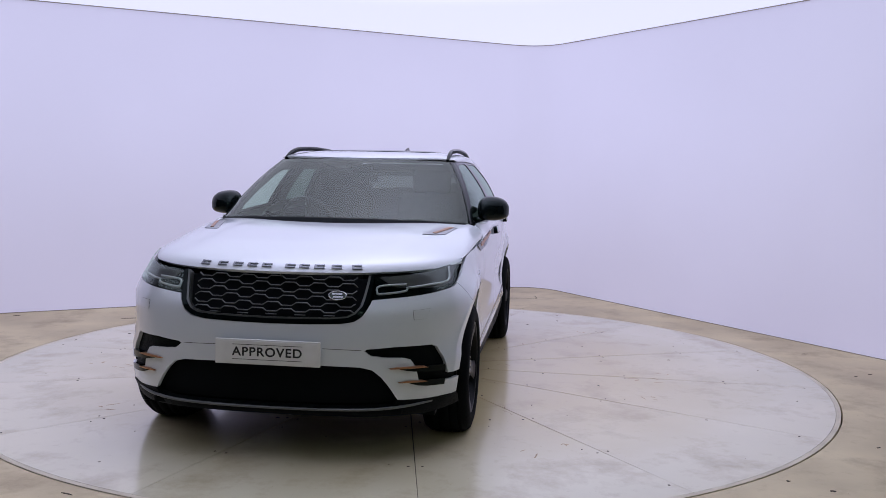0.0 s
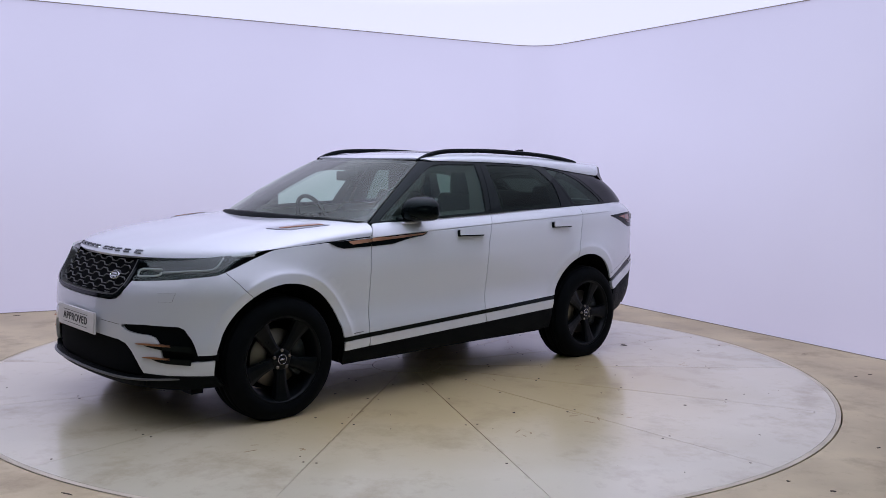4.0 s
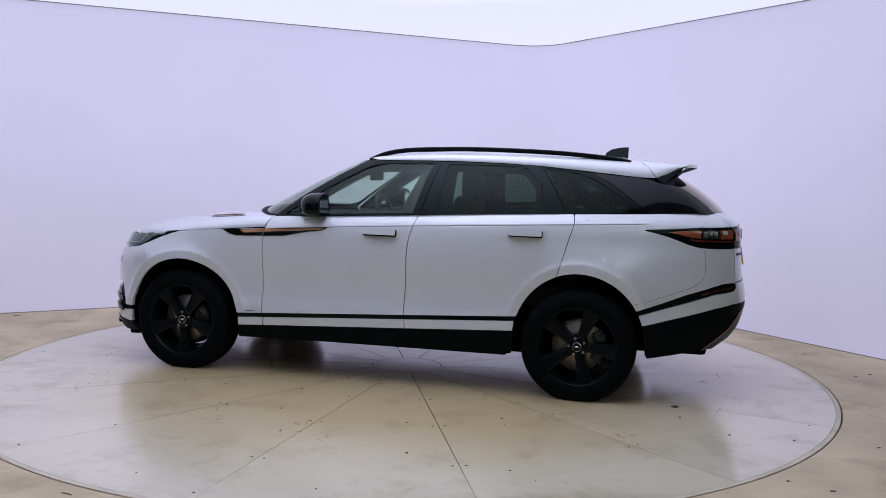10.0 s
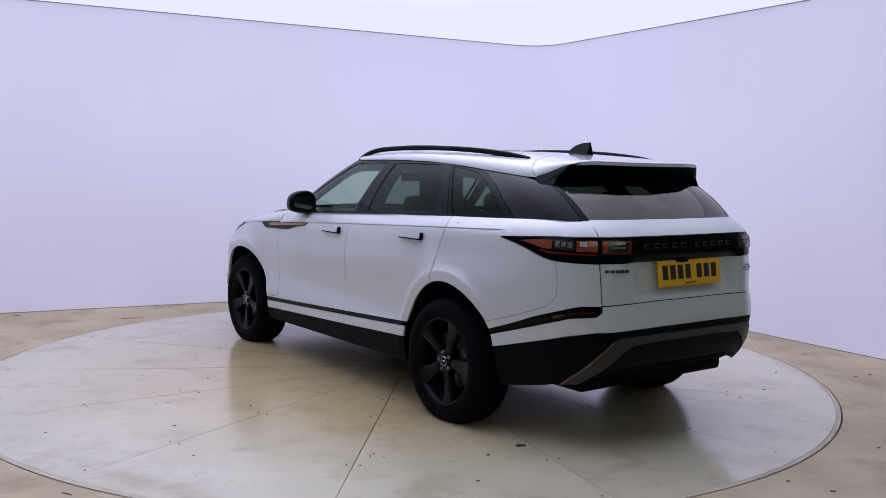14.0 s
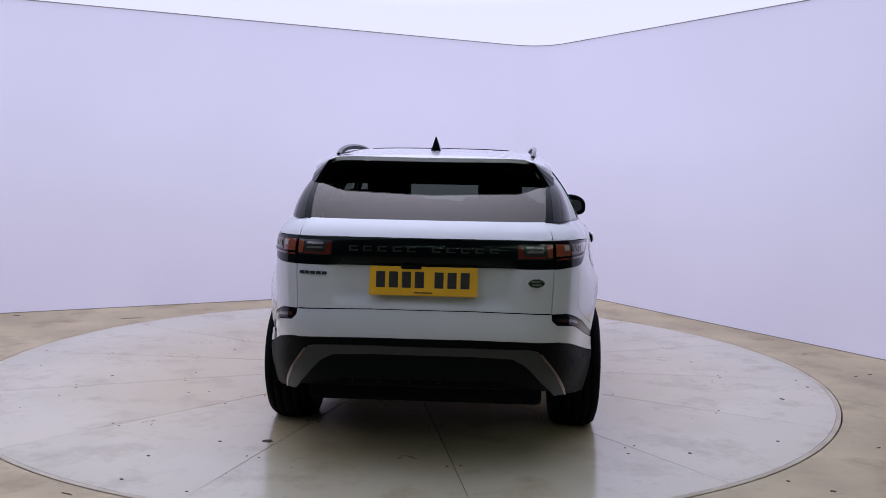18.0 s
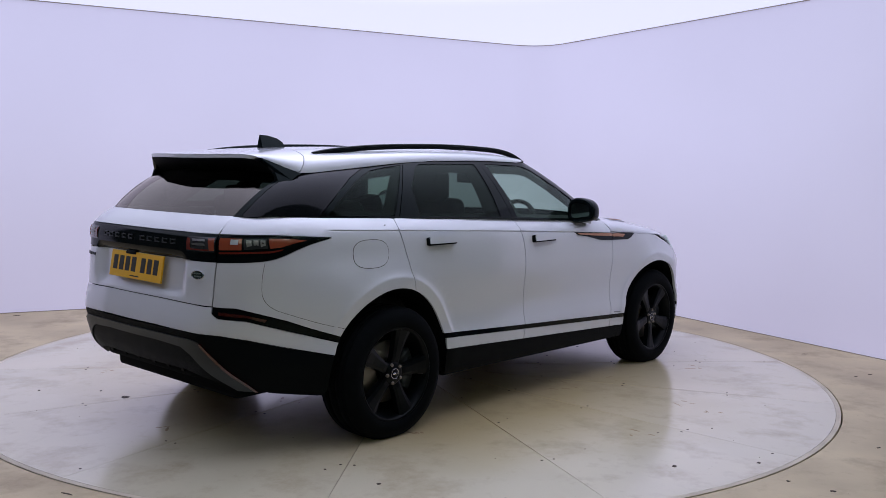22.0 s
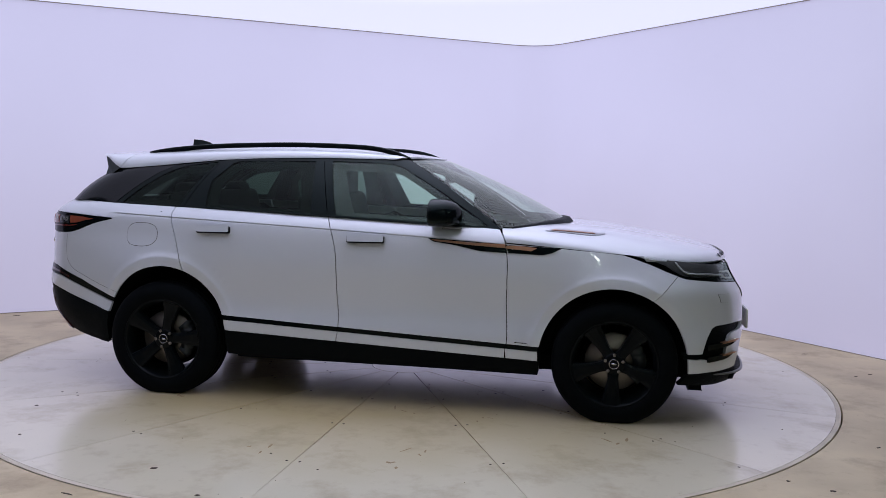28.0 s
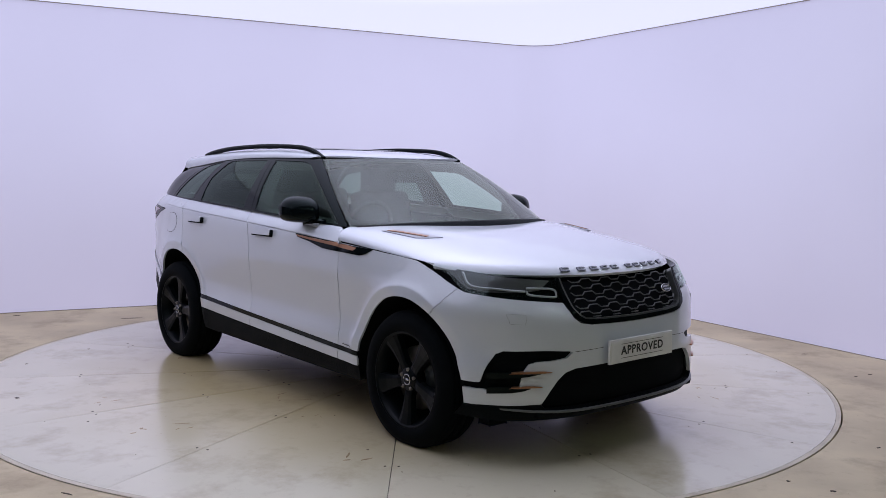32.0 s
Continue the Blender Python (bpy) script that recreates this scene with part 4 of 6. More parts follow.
    # fuel flap ring on the car's right side only
    if flip:
        ring = [(4.511 + 0.117 * math.copysign(abs(math.cos(a)) ** 0.75, math.cos(a)), 1.028 + 0.077 * math.copysign(abs(math.sin(a)) ** 0.75, math.sin(a))) for a in np.linspace(0, 2 * math.pi, 41)[:-1]]
        inner = [(4.511 + (u - 4.511) * 0.975, 1.028 + (z - 1.028) * 0.962) for u, z in ring]
        skin("fuel_flap_joint", BODY, ring, JOINT, quarter, 0.0008, 0.002, True, "dark joint of the fuel flap", cell=(0.03, 0.02))
        skin("fuel_flap", BODY, inner, WHITE, quarter, 0.0022, 0.002, True, cell=(0.03, 0.02))

# front bumper, one piece with the openings in its outline
seam_u, seam_z = side_u(1.788, 0.886), 0.886
arch_f = on_side(arch_pts(F_ARCH, arch_angle(F_ARCH, 1.6578, 0.7540), math.degrees(math.asin((0.434 - F_ARCH["cz"]) / F_ARCH["rz"])), 12))
arch_low = on_side(arch_pts(F_ARCH, math.degrees(math.asin((0.400 - F_ARCH["cz"]) / F_ARCH["rz"])), math.degrees(math.asin((0.316 - F_ARCH["cz"]) / F_ARCH["rz"])), 3))
vent_in = [(0.935, 0.432), (0.905, 0.521), (0.872, 0.578), (0.84, 0.592), (0.65, 0.597), (0.505, 0.588), (0.487, 0.579), (0.52, 0.553), (0.60, 0.543), (0.68, 0.540), (0.715, 0.528), (0.735, 0.49), (0.755, 0.42), (0.775, 0.390), (0.83, 0.382), (0.93, 0.396)]
head_low = [(0.975, 0.871), (0.779, 0.850), (0.505, 0.828)]
half_top = [(0.495, 0.80), (0.47, 0.752), (0.43, 0.724), (0.36, 0.712), (0.2, 0.706), (0.0, 0.704)]
half_low = [(0.80, 0.318), (0.655, 0.327), (0.61, 0.39), (0.565, 0.445), (0.52, 0.482), (0.46, 0.497), (0.27, 0.502), (0.0, 0.505)]
left = list(reversed(half_top)) + list(reversed(head_low)) + [(seam_u, seam_z)] + arch_f + vent_in + arch_low + half_low
right = [(-u, z) for u, z in reversed(left[1:-1])]
bumper = skin("front_bumper", BODY, left + right, WHITE, car, 0.0, 0.02, cell=(0.04, 0.035), creases=CREASE)

for flip in (False, True):
    strip_line("bumper_crease", BODY, [(0.275 + 0.022 * k, 0.588 - 0.0006 * k) for k in range(10)], 0.0025, JOINT, bumper, flip, label="fine joint across the bumper")

# grille
grille = part("grille", panel_mesh(BODY, [(-0.49, 0.94), (-0.455, 0.775), (-0.40, 0.735), (-0.2, 0.722), (0, 0.72), (0.2, 0.722), (0.40, 0.735), (0.455, 0.775), (0.49, 0.94), (0, 0.938)], (0.05, 0.04), -0.045, 0), DEEP_BLACK, car, "black mesh grille with a hexagonal pattern")
outer = [(-0.507, 0.945), (-0.49, 0.80), (-0.466, 0.757), (-0.427, 0.730), (-0.36, 0.718), (0, 0.710), (0.36, 0.718), (0.427, 0.730), (0.466, 0.757), (0.49, 0.80), (0.507, 0.945)]
inner = [(0.478, 0.945), (0.45, 0.80), (0.425, 0.769), (0.39, 0.751), (0.3, 0.743), (0, 0.738), (-0.3, 0.743), (-0.39, 0.751), (-0.425, 0.769), (-0.45, 0.80), (-0.478, 0.945)]
middle = [(0.490, 0.945), (0.463, 0.80), (0.434, 0.762), (0.395, 0.743), (0.3, 0.735), (0, 0.730), (-0.3, 0.735), (-0.395, 0.743), (-0.434, 0.762), (-0.463, 0.80), (-0.490, 0.945)]
skin("grille_frame", BODY, outer + middle, GLOSS_BLACK, grille, 0.004, 0.05, cell=(0.04, 0.03))
skin("grille_inner_frame", BODY, list(reversed(middle)) + inner, GUNMETAL, grille, 0.001, 0.04, label="gunmetal inner band of the grille", cell=(0.04, 0.03))


def in_grille(u, z):
    return z > 0.738 + 0.06 * max(0, abs(u) - 0.33) ** 1 * 2 and abs(u) < 0.45 + (z - 0.80) * 0.2 and z < 0.94


# honeycomb: flattened hexagon bars in rows
PU, PZ = 0.150, 0.0365
bm = bmesh.new()
for row in range(7):
    zz = 0.744 + row * PZ * 0.85
    phase = 0.0 if row % 2 == 0 else PU / 2
    nodes = []
    for k in range(-9, 10):
        for du, dz in ((-0.049, -0.011), (-0.028, 0.0), (0.028, 0.0), (0.049, -0.011)):
            nodes.append((k * PU + phase + du, zz + (0.0075 if dz == 0 else -0.0075)))
    run = []
    for q in nodes + [None]:
        if q is not None and in_grille(*q):
            p, n = frame_at(BODY, q[0], q[1], np.array([0, 0, 0.8]))
            run.append(p - n * 0.012)
        else:
            if len(run) > 1:
                tube(bm, run, 0.0042, 6, 0.75)
            run = []
finish(bm)
part("honeycomb", bm, GUNMETAL, grille, "dark grey honeycomb bars")

CEN = np.array([0, 0, 0.8])


def plate_on(surface, u, v, out=0.0):
    """A frame on a surface: x along u, y up the surface, z outwards."""
    p, n = frame_at(surface, u, v, CEN)
    n = Vector(n)
    up = Vector((0, 0, 1)) - n * n.z
    if up.length < 0.3:
        up = Vector((-1, 0, 0)) - n * -n.x
    up.normalize()
    xa = up.cross(n)
    m = Matrix((xa, up, n)).transposed().to_4x4()
    m.translation = Vector(p) + n * out
    return m


def slab(bm, m, w, h, d, bevel=0.0, dx=0.0, dy=0.0, dz=0.0):
    box(bm, dx - w / 2, dx + w / 2, dy - h / 2, dy + h / 2, dz, dz + d, bevel, 2, m)


def oval_badge(parent, m, w, h, label):
    """An oval badge drawn as plain shapes: a dark field in a silver rim."""
    bm = bmesh.new()
    prof = [(1.0, 0.0), (1.0, 0.004), (0.9, 0.0055), (0.86, 0.004), (0.86, 0.001)]
    lathe(bm, prof, 36)
    bmesh.ops.rotate(bm, cent=(0, 0, 0), matrix=Matrix.Rotation(radians(90), 3, "X"), verts=bm.verts)
    bmesh.ops.scale(bm, vec=(w / 2, h / 2, 1), verts=bm.verts)
    bmesh.ops.transform(bm, matrix=m, verts=bm.verts)
    badge = part("badge", finish(bm), CHROME, parent, label)
    bm = bmesh.new()
    disc(bm, 0.87, 0.0025, 36)
    bmesh.ops.rotate(bm, cent=(0, 0, 0), matrix=Matrix.Rotation(radians(90), 3, "X"), verts=bm.verts)
    bmesh.ops.scale(bm, vec=(w / 2, h / 2, 1), verts=bm.verts)
    bmesh.ops.transform(bm, matrix=m, verts=bm.verts)
    part("field", bm, BADGE_GREEN, badge, "dark green field")
    bm = bmesh.new()
    slab(bm, m, w * 0.55, h * 0.16, 0.0012, 0, -w * 0.03, h * 0.16, 0.003)
    slab(bm, m, w * 0.55, h * 0.16, 0.0012, 0, w * 0.03, -h * 0.16, 0.003)
    part("emblem_bars", bm, CHROME, badge, "two plain silver bars", False)
    return badge


oval_badge(grille, plate_on(BODY, 0.33, 0.845, 0.006), 0.095, 0.05, "small oval badge on the grille")

# fog vent interiors and copper blades
for flip in (False, True):
    cav = skin("bumper_vent", BODY, [(1.045, 0.436), (0.935, 0.436), (0.905, 0.525), (0.875, 0.585), (0.84, 0.598), (0.65, 0.602), (0.48, 0.585), (0.50, 0.55), (0.60, 0.537), (0.68, 0.534), (0.71, 0.52), (0.73, 0.485), (0.75, 0.415), (0.77, 0.384), (0.83, 0.376), (0.93, 0.39), (1.045, 0.396)], SATIN_BLACK, bumper, -0.022, 0.03, flip, "gloss black bumper vent", cell=(0.04, 0.03))
    for du, dz in ((0.0, 0.0), (0.048, -0.073)):
        top_edge = [(0.600 + du, 0.490), (0.645 + du, 0.495), (0.72, 0.494), (0.785, 0.488)]
        low_edge = [(0.80, 0.482), (0.72, 0.484), (0.66 + du, 0.4855), (0.606 + du, 0.487)]
        blade = skin("copper_blade", BODY, shift(top_edge + low_edge, 0, dz), BRONZE, cav, 0.012, 0.03, flip, "copper coloured blade", cell=(0.03, 0.02))
        skin("blade_foot", BODY, shift([(0.655 + du, 0.4825), (0.78, 0.4795), (0.80, 0.490), (0.905, 0.484), (0.905, 0.452), (0.79, 0.460), (0.72 + du * 0.5, 0.468)], 0, dz), GLOSS_BLACK, blade, 0.010, 0.03, flip, "black foot of the blade", cell=(0.03, 0.02))
    # washer cover
    skin("washer_cover_joint", BODY, [(0.7149, 0.7752), (0.808, 0.779), (0.8003, 0.7287), (0.7296, 0.726)], JOINT, bumper, 0.0006, 0.002, flip, "fine joint of the washer cover", cell=(0.03, 0.02))
    skin("washer_cover", BODY, [(0.7155, 0.7745), (0.807, 0.7785), (0.7995, 0.7295), (0.7305, 0.7265)], WHITE, bumper, 0.0018, 0.002, flip, cell=(0.03, 0.02))

    # headlamp: black housing, light guides, clear lens
    outline = [(1.235, 1.004), (1.083, 0.994), (0.937, 0.979), (0.769, 0.962), (0.637, 0.953), (0.510, 0.944), (0.505, 0.834), (0.65, 0.845), (0.779, 0.855), (0.90, 0.866), (0.985, 0.878), (1.03, 0.910), (1.065, 0.944), (1.12, 0.970)]
    lamp = skin("headlamp", BODY, outline, GLOSS_BLACK, car, -0.020, 0.03, flip, "slim headlamp with clear lens and light guides", cell=(0.03, 0.02))
    skin("reflector", BODY, [(1.215, 1.001), (1.083, 0.990), (0.937, 0.975), (0.769, 0.958), (0.637, 0.949), (0.535, 0.940), (0.60, 0.896), (0.70, 0.886), (0.80, 0.884), (0.90, 0.886), (0.972, 0.897), (1.02, 0.924), (1.056, 0.954), (1.11, 0.979)], LAMP_DARK, lamp, -0.014, 0.01, flip, cell=(0.03, 0.02))
    for loop in ([(0.99, 0.965), (0.95, 0.905), (0.80, 0.893), (0.68, 0.884)], [(0.67, 0.900), (0.535, 0.893), (0.525, 0.862), (0.545, 0.856), (0.66, 0.868), (0.672, 0.885)]):
        bm = bmesh.new()
        pts = []
        for q in along(loop, 5):
            p, n = frame_at(BODY, q[0], q[1], CEN)
            pts.append((p[0] - n[0] * 0.008, (p[1] - n[1] * 0.008) * (-1 if flip else 1), p[2]))
        tube(bm, pts, 0.0055, 8)
        part("light_guide", finish(bm), LAMP_TUBE, lamp, "pale light guide")
    ln = skin("lens", BODY, outline, LENS, lamp, -0.001, 0.0, flip, "clear lens", cell=(0.03, 0.02))
    ln.visible_shadow = False

# lower front: black valance, deep intake with mesh, grey lip
val = [(0, 0.292), (0.4, 0.292), (0.632, 0.296), (0.657, 0.323), (0.80, 0.314), (1.03, 0.309), (1.06, 0.25), (0.8, 0.232), (0.6, 0.24), (0.3, 0.243), (0, 0.243)]
valance = skin("front_valance", BODY, val + [(-u, z) for u, z in reversed(val[1:-1])], SATIN_BLACK, car, 0.004, 0.03, False, "satin black lower valance", cell=(0.05, 0.03))
intake_half = [(0.0, 0.515), (0.27, 0.512), (0.47, 0.505), (0.53, 0.49), (0.575, 0.45), (0.62, 0.39), (0.665, 0.325), (0.64, 0.285), (0.0, 0.28)]
intake = skin("lower_intake", BODY, intake_half + [(-u, z) for u, z in reversed(intake_half[1:-1])], DEEP_BLACK, bumper, -0.075, 0.0, False, "deep black lower air intake", cell=(0.05, 0.04))
bm = bmesh.new()
for i in range(9):
    zz = 0.31 + i * 0.021
    w = 0.60 - max(0, (zz - 0.33)) * 0.62
    pts = [tuple(body(abs(u), zz) * np.array([1, math.copysign(1, u), 1]) - np.array([0.055, 0, 0])) for u in np.linspace(-w, w, 15)]
    tube(bm, pts, 0.003, 5)
part("intake_slats", finish(bm), SATIN_BLACK, intake, "thin black slats")
bm = bmesh.new()
for zo, out0, w in ((0.274, 0.014, 0.93),):
    cols = []
    for i in range(41):
        u = -w + 2 * w * i / 40
        p = body(abs(u), 0.285) * np.array([1, math.copysign(1, u), 1])
        taper = (1 + 0.6 * min(abs(u) / 0.7, 1) ** 2) * (1 - (abs(u) / w) ** 6)
        pr = []
        for ox, oz in ((-0.03, 0.009), (-0.002 + out0 * taper, 0.006), (0.004 + out0 * taper, 0.001), (out0 * taper, -0.006), (-0.06, -0.018)):
            pr.append(bm.verts.new((p[0] + ox, p[1], zo + 0.006 + oz + 0.028 * (abs(u) / w) ** 3)))
        cols.append(pr)
    for a, b in zip(cols[:-1], cols[1:]):
        for k in range(5):
            bm.faces.new((a[k], a[(k + 1) % 5], b[(k + 1) % 5], b[k]))
    bm.faces.new(cols[0])
    bm.faces.new(list(reversed(cols[-1])))
part("splitter", finish(bm), GUNMETAL, valance, "gunmetal skid lip", True)
for s in (1, -1):
    bm = bmesh.new()
    box(bm, 1.88, 1.955, 0.68 * s, 0.80 * s, 0.20, 0.29, 0.006)
    part("air_flap", finish(bm), SATIN_BLACK, valance, "small black rubber flap", False)

# front plate carrying one word
m = Matrix.Translation((2.268, 0, 0.563)) @ Matrix(((0, -0.02, 1, 0), (1, 0, 0, 0), (0, 1, 0.02, 0), (0, 0, 0, 1)))
bm = bmesh.new()
slab(bm, m, 0.540, 0.126, 0.014, 0.004)
plate = part("number_plate", bm, PLATE_WHITE, bumper, "white dealer plate reading APPROVED", False)
bm = bmesh.new()
slab(bm, m, 0.520, 0.108, 0.003, 0, 0, 0, 0.0135)
part("plate_face", bm, PLATE_WHITE, plate, "pale plate face", False)
bm = bmesh.new()
for dy in (0.037, -0.037):
    slab(bm, m, 0.36, 0.0025, 0.001, 0, 0, dy, 0.0165)
part("plate_rules", bm, INK, plate, "two thin dark rules", False)


def lettering(name, words, size, m, mat, parent, spacing=1.0, width=None, extrude=0.0008):
    cu = bpy.data.curves.new(name, "FONT")
    cu.offset = size * 0.02
    cu.body, cu.size, cu.align_x, cu.align_y, cu.extrude, cu.space_character = words, size, "CENTER", "CENTER", extrude, spacing
    tmp = bpy.data.objects.new(name, cu)
    scene.collection.objects.link(tmp)
    bpy.context.view_layer.update()
    me = bpy.data.meshes.new_from_object(tmp.evaluated_get(bpy.context.evaluated_depsgraph_get()))
    bpy.data.objects.remove(tmp)
    if width:
        xs = [v.co.x for v in me.vertices]
        me.transform(Matrix.Diagonal((width / (max(xs) - min(xs)), 1, 1, 1)))
    me.transform(m)
    me.materials.append(mat)
    ob = new(name, me)
    ob.parent = parent
    return ob


lettering("plate_lettering", "APPROVED", 0.062, m @ Matrix.Translation((0, 0, 0.0172)), INK, plate, 1.12, 0.36)

# bonnet
def bonnet_rear(s):
    """Length of the bonnet at s, so that it ends at the foot of the windscreen."""
    lo, hi = 0.3, 1.2
    for _ in range(24):
        d = (lo + hi) / 2
        p = bonnet(d, s)
        y = abs(p[1])
        goal = float(np.interp(y, [0, 0.3, 0.55, 0.72, 0.80, 0.86, 0.90, 0.92], [1.125, 1.085, 0.99, 0.87, 0.778, 0.752, 0.757, 0.776]))
        if y > 0.80:
            goal = 0.004 + float(np.interp(p[2], [1.03, 1.056, 1.1, 1.128], [0.783, 0.776, 0.754, 0.74]))
        lo, hi = (d, hi) if p[0] > goal else (lo, d)
    return (lo + hi) / 2


S_ = np.concatenate([-np.linspace(1, 0.78, 24), np.linspace(-0.75, 0.75, 31), np.linspace(0.78, 1, 24)])
poly = [(0.0, s) for s in S_] + [(bonnet_rear(s), s) for s in reversed(S_)]
hood = skin("bonnet", bonnet, poly, WHITE, car, 0.002, 0.015, False, "white clamshell bonnet", cell=(0.04, 0.04), centre=(1.2, 0, 0.4))
for s in (-1, 1):
    v = [(0.925, s * 0.745), (0.965, s * 0.66), (0.70, s * 0.60), (0.69, s * 0.66), (0.70, s * 0.715)]
    vent = skin("bonnet_vent", bonnet, v, SILVER_TRIM, hood, 0.006, 0.006, False, "silver and copper bonnet vent", cell=(0.03, 0.03), centre=(1.2, 0, 0.4))
    v = [(0.915, s * 0.728), (0.925, s * 0.705), (0.73, s * 0.648), (0.715, s * 0.668)]
    skin("vent_insert", bonnet, v, BRONZE, vent, 0.010, 0.005, False, "copper insert", cell=(0.03, 0.03), centre=(1.2, 0, 0.4))
# the name across the bonnet, as plain raised bars
def name_bars(surface, spots, w, h, d, out, mat, parent, label, gap=0.35, centre=None):
    for u, v in spots:
        mm = plate_on(surface, u, v, out)
        bm = bmesh.new()
        slab(bm, mm, w, h * 0.26, d, 0, 0, h * 0.37)
        slab(bm, mm, w, h * 0.26, d, 0, 0, -h * 0.37)
        slab(bm, mm, w * 0.24, h * 0.6, d, 0, -w * 0.38, 0)
        part("name_bar", bm, mat, parent, label, False)


spots = [(0.026, s) for s in (-0.522, -0.415, -0.308, -0.195, -0.082, 0.098, 0.205, 0.312, 0.42, 0.525)]
name_bars(bonnet, spots, 0.052, 0.026, 0.006, 0.002, DARK_CHROME, hood, "small raised dark silver bar")

# glass and pillars
ws = [(-0.932, 0.0), (-0.945, 0.5), (-0.94, 0.985), (0.94, 0.985), (0.945, 0.5), (0.932, 0.0)]
screen = skin("windscreen", GLASSHOUSE, ws, SCREEN, car, 0.0, 0.0, False, "clear windscreen", cell=(0.06, 0.06), centre=(0, 0, 0.9))
screen.visible_shadow = False
ring = [(-0.932, 0.001), (-0.945, 0.5), (-0.94, 0.985), (0.94, 0.985), (0.945, 0.5), (0.932, 0.001), (0.0, 0.001), (0.0, 0.045), (0.4, 0.05), (0.84, 0.065), (0.895, 0.11), (0.91, 0.5), (0.90, 0.90), (0.82, 0.945), (-0.82, 0.945), (-0.90, 0.90), (-0.91, 0.5), (-0.895, 0.11), (-0.84, 0.065), (-0.4, 0.05), (-0.002, 0.045), (-0.002, 0.001)]
skin("windscreen_border", GLASSHOUSE, ring, SATIN_BLACK, screen, -0.004, 0.0, False, "dark printed border", cell=(0.05, 0.05), centre=(0, 0, 0.9))

GC = (-0.5, 0, 0.9)
WIN_F = [(1.012, 0.03), (1.02, 0.12), (1.069, 0.493), (1.118, 0.706), (1.172, 0.855), (1.25, 0.905), (1.368, 0.922), (1.955, 0.93), (1.977, 0.40), (1.978, 0.02)]
WIN_R = [(2.132, 0.926), (2.90, 0.935), (2.945, 0.88), (2.972, 0.51), (2.862, 0.02), (2.149, 0.02)]
WIN_Q = [(3.106, 0.94), (3.25, 0.925), (3.373, 0.89), (3.425, 0.79), (3.453, 0.655), (3.486, 0.298), (3.50, 0.02), (3.059, 0.02)]
for flip in (False, True):
    for nm, poly, mat, lab in (("front_window", WIN_F, CLEAR, "clear front side window"), ("rear_window", WIN_R, TINT, "dark privacy glass"), ("quarter_window", WIN_Q, TINT, "dark privacy glass")):
        g = skin(nm, GLASSHOUSE, poly, mat, car, -0.004, 0.0, flip, lab, cell=(0.06, 0.08), centre=GC)
        g.visible_shadow = False
    for poly, mat_k in ((WIN_F, 0.80), (WIN_R, 0.82), (WIN_Q, 0.74)):
        cu, cv = sum(q[0] for q in poly) / len(poly), sum(q[1] for q in poly) / len(poly)
        bm = bmesh.new()
        dense = []
        for k in range(len(poly)):
            a, b = poly[k], poly[(k + 1) % len(poly)]
            dense += [(a[0] + (b[0] - a[0]) * i / 6, a[1] + (b[1] - a[1]) * i / 6) for i in range(6)]
        rows = []
        for q in dense:
            row = []
            for f, o in ((1.06, -0.014), (1.0, -0.03), (mat_k, -0.05)):
                p, n = frame_at(GLASSHOUSE, cu + (q[0] - cu) * f, max(0.0, cv + (q[1] - cv) * f), np.array(GC))
                p = p + n * o
                row.append(bm.verts.new((p[0], -p[1] if flip else p[1], p[2])))
            rows.append(row)
        for a, b in zip(rows, rows[1:] + rows[:1]):
            for k in range(2):
                bm.faces.new((a[k], b[k], b[k + 1], a[k + 1]))
        part("inner_frame", finish(bm), LEATHER, car, "dark inner window frame")
    trims = [
        [(0.947, 0.0), (0.953, 0.5), (0.95, 0.99), (1.30, 0.99), (1.36, 0.925), (1.25, 0.908), (1.168, 0.858), (1.113, 0.708), (1.063, 0.493), (1.014, 0.12), (1.006, 0.0)],
        [(1.30, 0.992), (3.43, 0.99), (3.40, 0.92), (3.373, 0.892), (3.25, 0.928), (3.106, 0.943), (2.90, 0.938), (2.132, 0.929), (1.955, 0.933), (1.368, 0.925)],
        [(1.957, 0.929), (2.040, 0.931), (2.030, 0.0), (1.980, 0.0), (1.979, 0.40)],
        [(2.046, 0.931), (2.130, 0.928), (2.147, 0.02), (2.147, 0.0), (2.036, 0.0)],
        [(2.902, 0.936), (3.080, 0.942), (3.018, 0.0), (2.860, 0.0), (2.866, 0.02), (2.976, 0.51), (2.948, 0.88)],
        [(3.086, 0.942), (3.104, 0.941), (3.057, 0.02), (3.057, 0.0), (3.024, 0.0)],
        [(3.375, 0.894), (3.41, 0.93), (3.44, 0.985), (3.475, 0.90), (3.513, 0.745), (3.533, 0.3), (3.545, 0.0), (3.502, 0.0), (3.489, 0.298), (3.457, 0.655), (3.429, 0.79)],
    ]
    names = ("a_pillar", "roof_side_trim", "b_pillar", "b_pillar", "c_pillar", "c_pillar", "quarter_frame")
    for nm, poly in zip(names, trims):
        skin(nm, GLASSHOUSE, poly, GLOSS_BLACK, car, 0.0, 0.02, flip, "gloss black pillar trim", cell=(0.05, 0.08), centre=GC)
    for q in ([(2.0, 0.93), (2.0, 0.0), (2.08, 0.0), (2.08, 0.93)], [(3.0, 0.94), (2.95, 0.0), (3.055, 0.0), (3.10, 0.94)]):
        skin("pillar_core", GLASSHOUSE, q, DEEP_BLACK, car, -0.012, 0.0, flip, "black pillar behind the trim", cell=(0.05, 0.08), centre=GC)
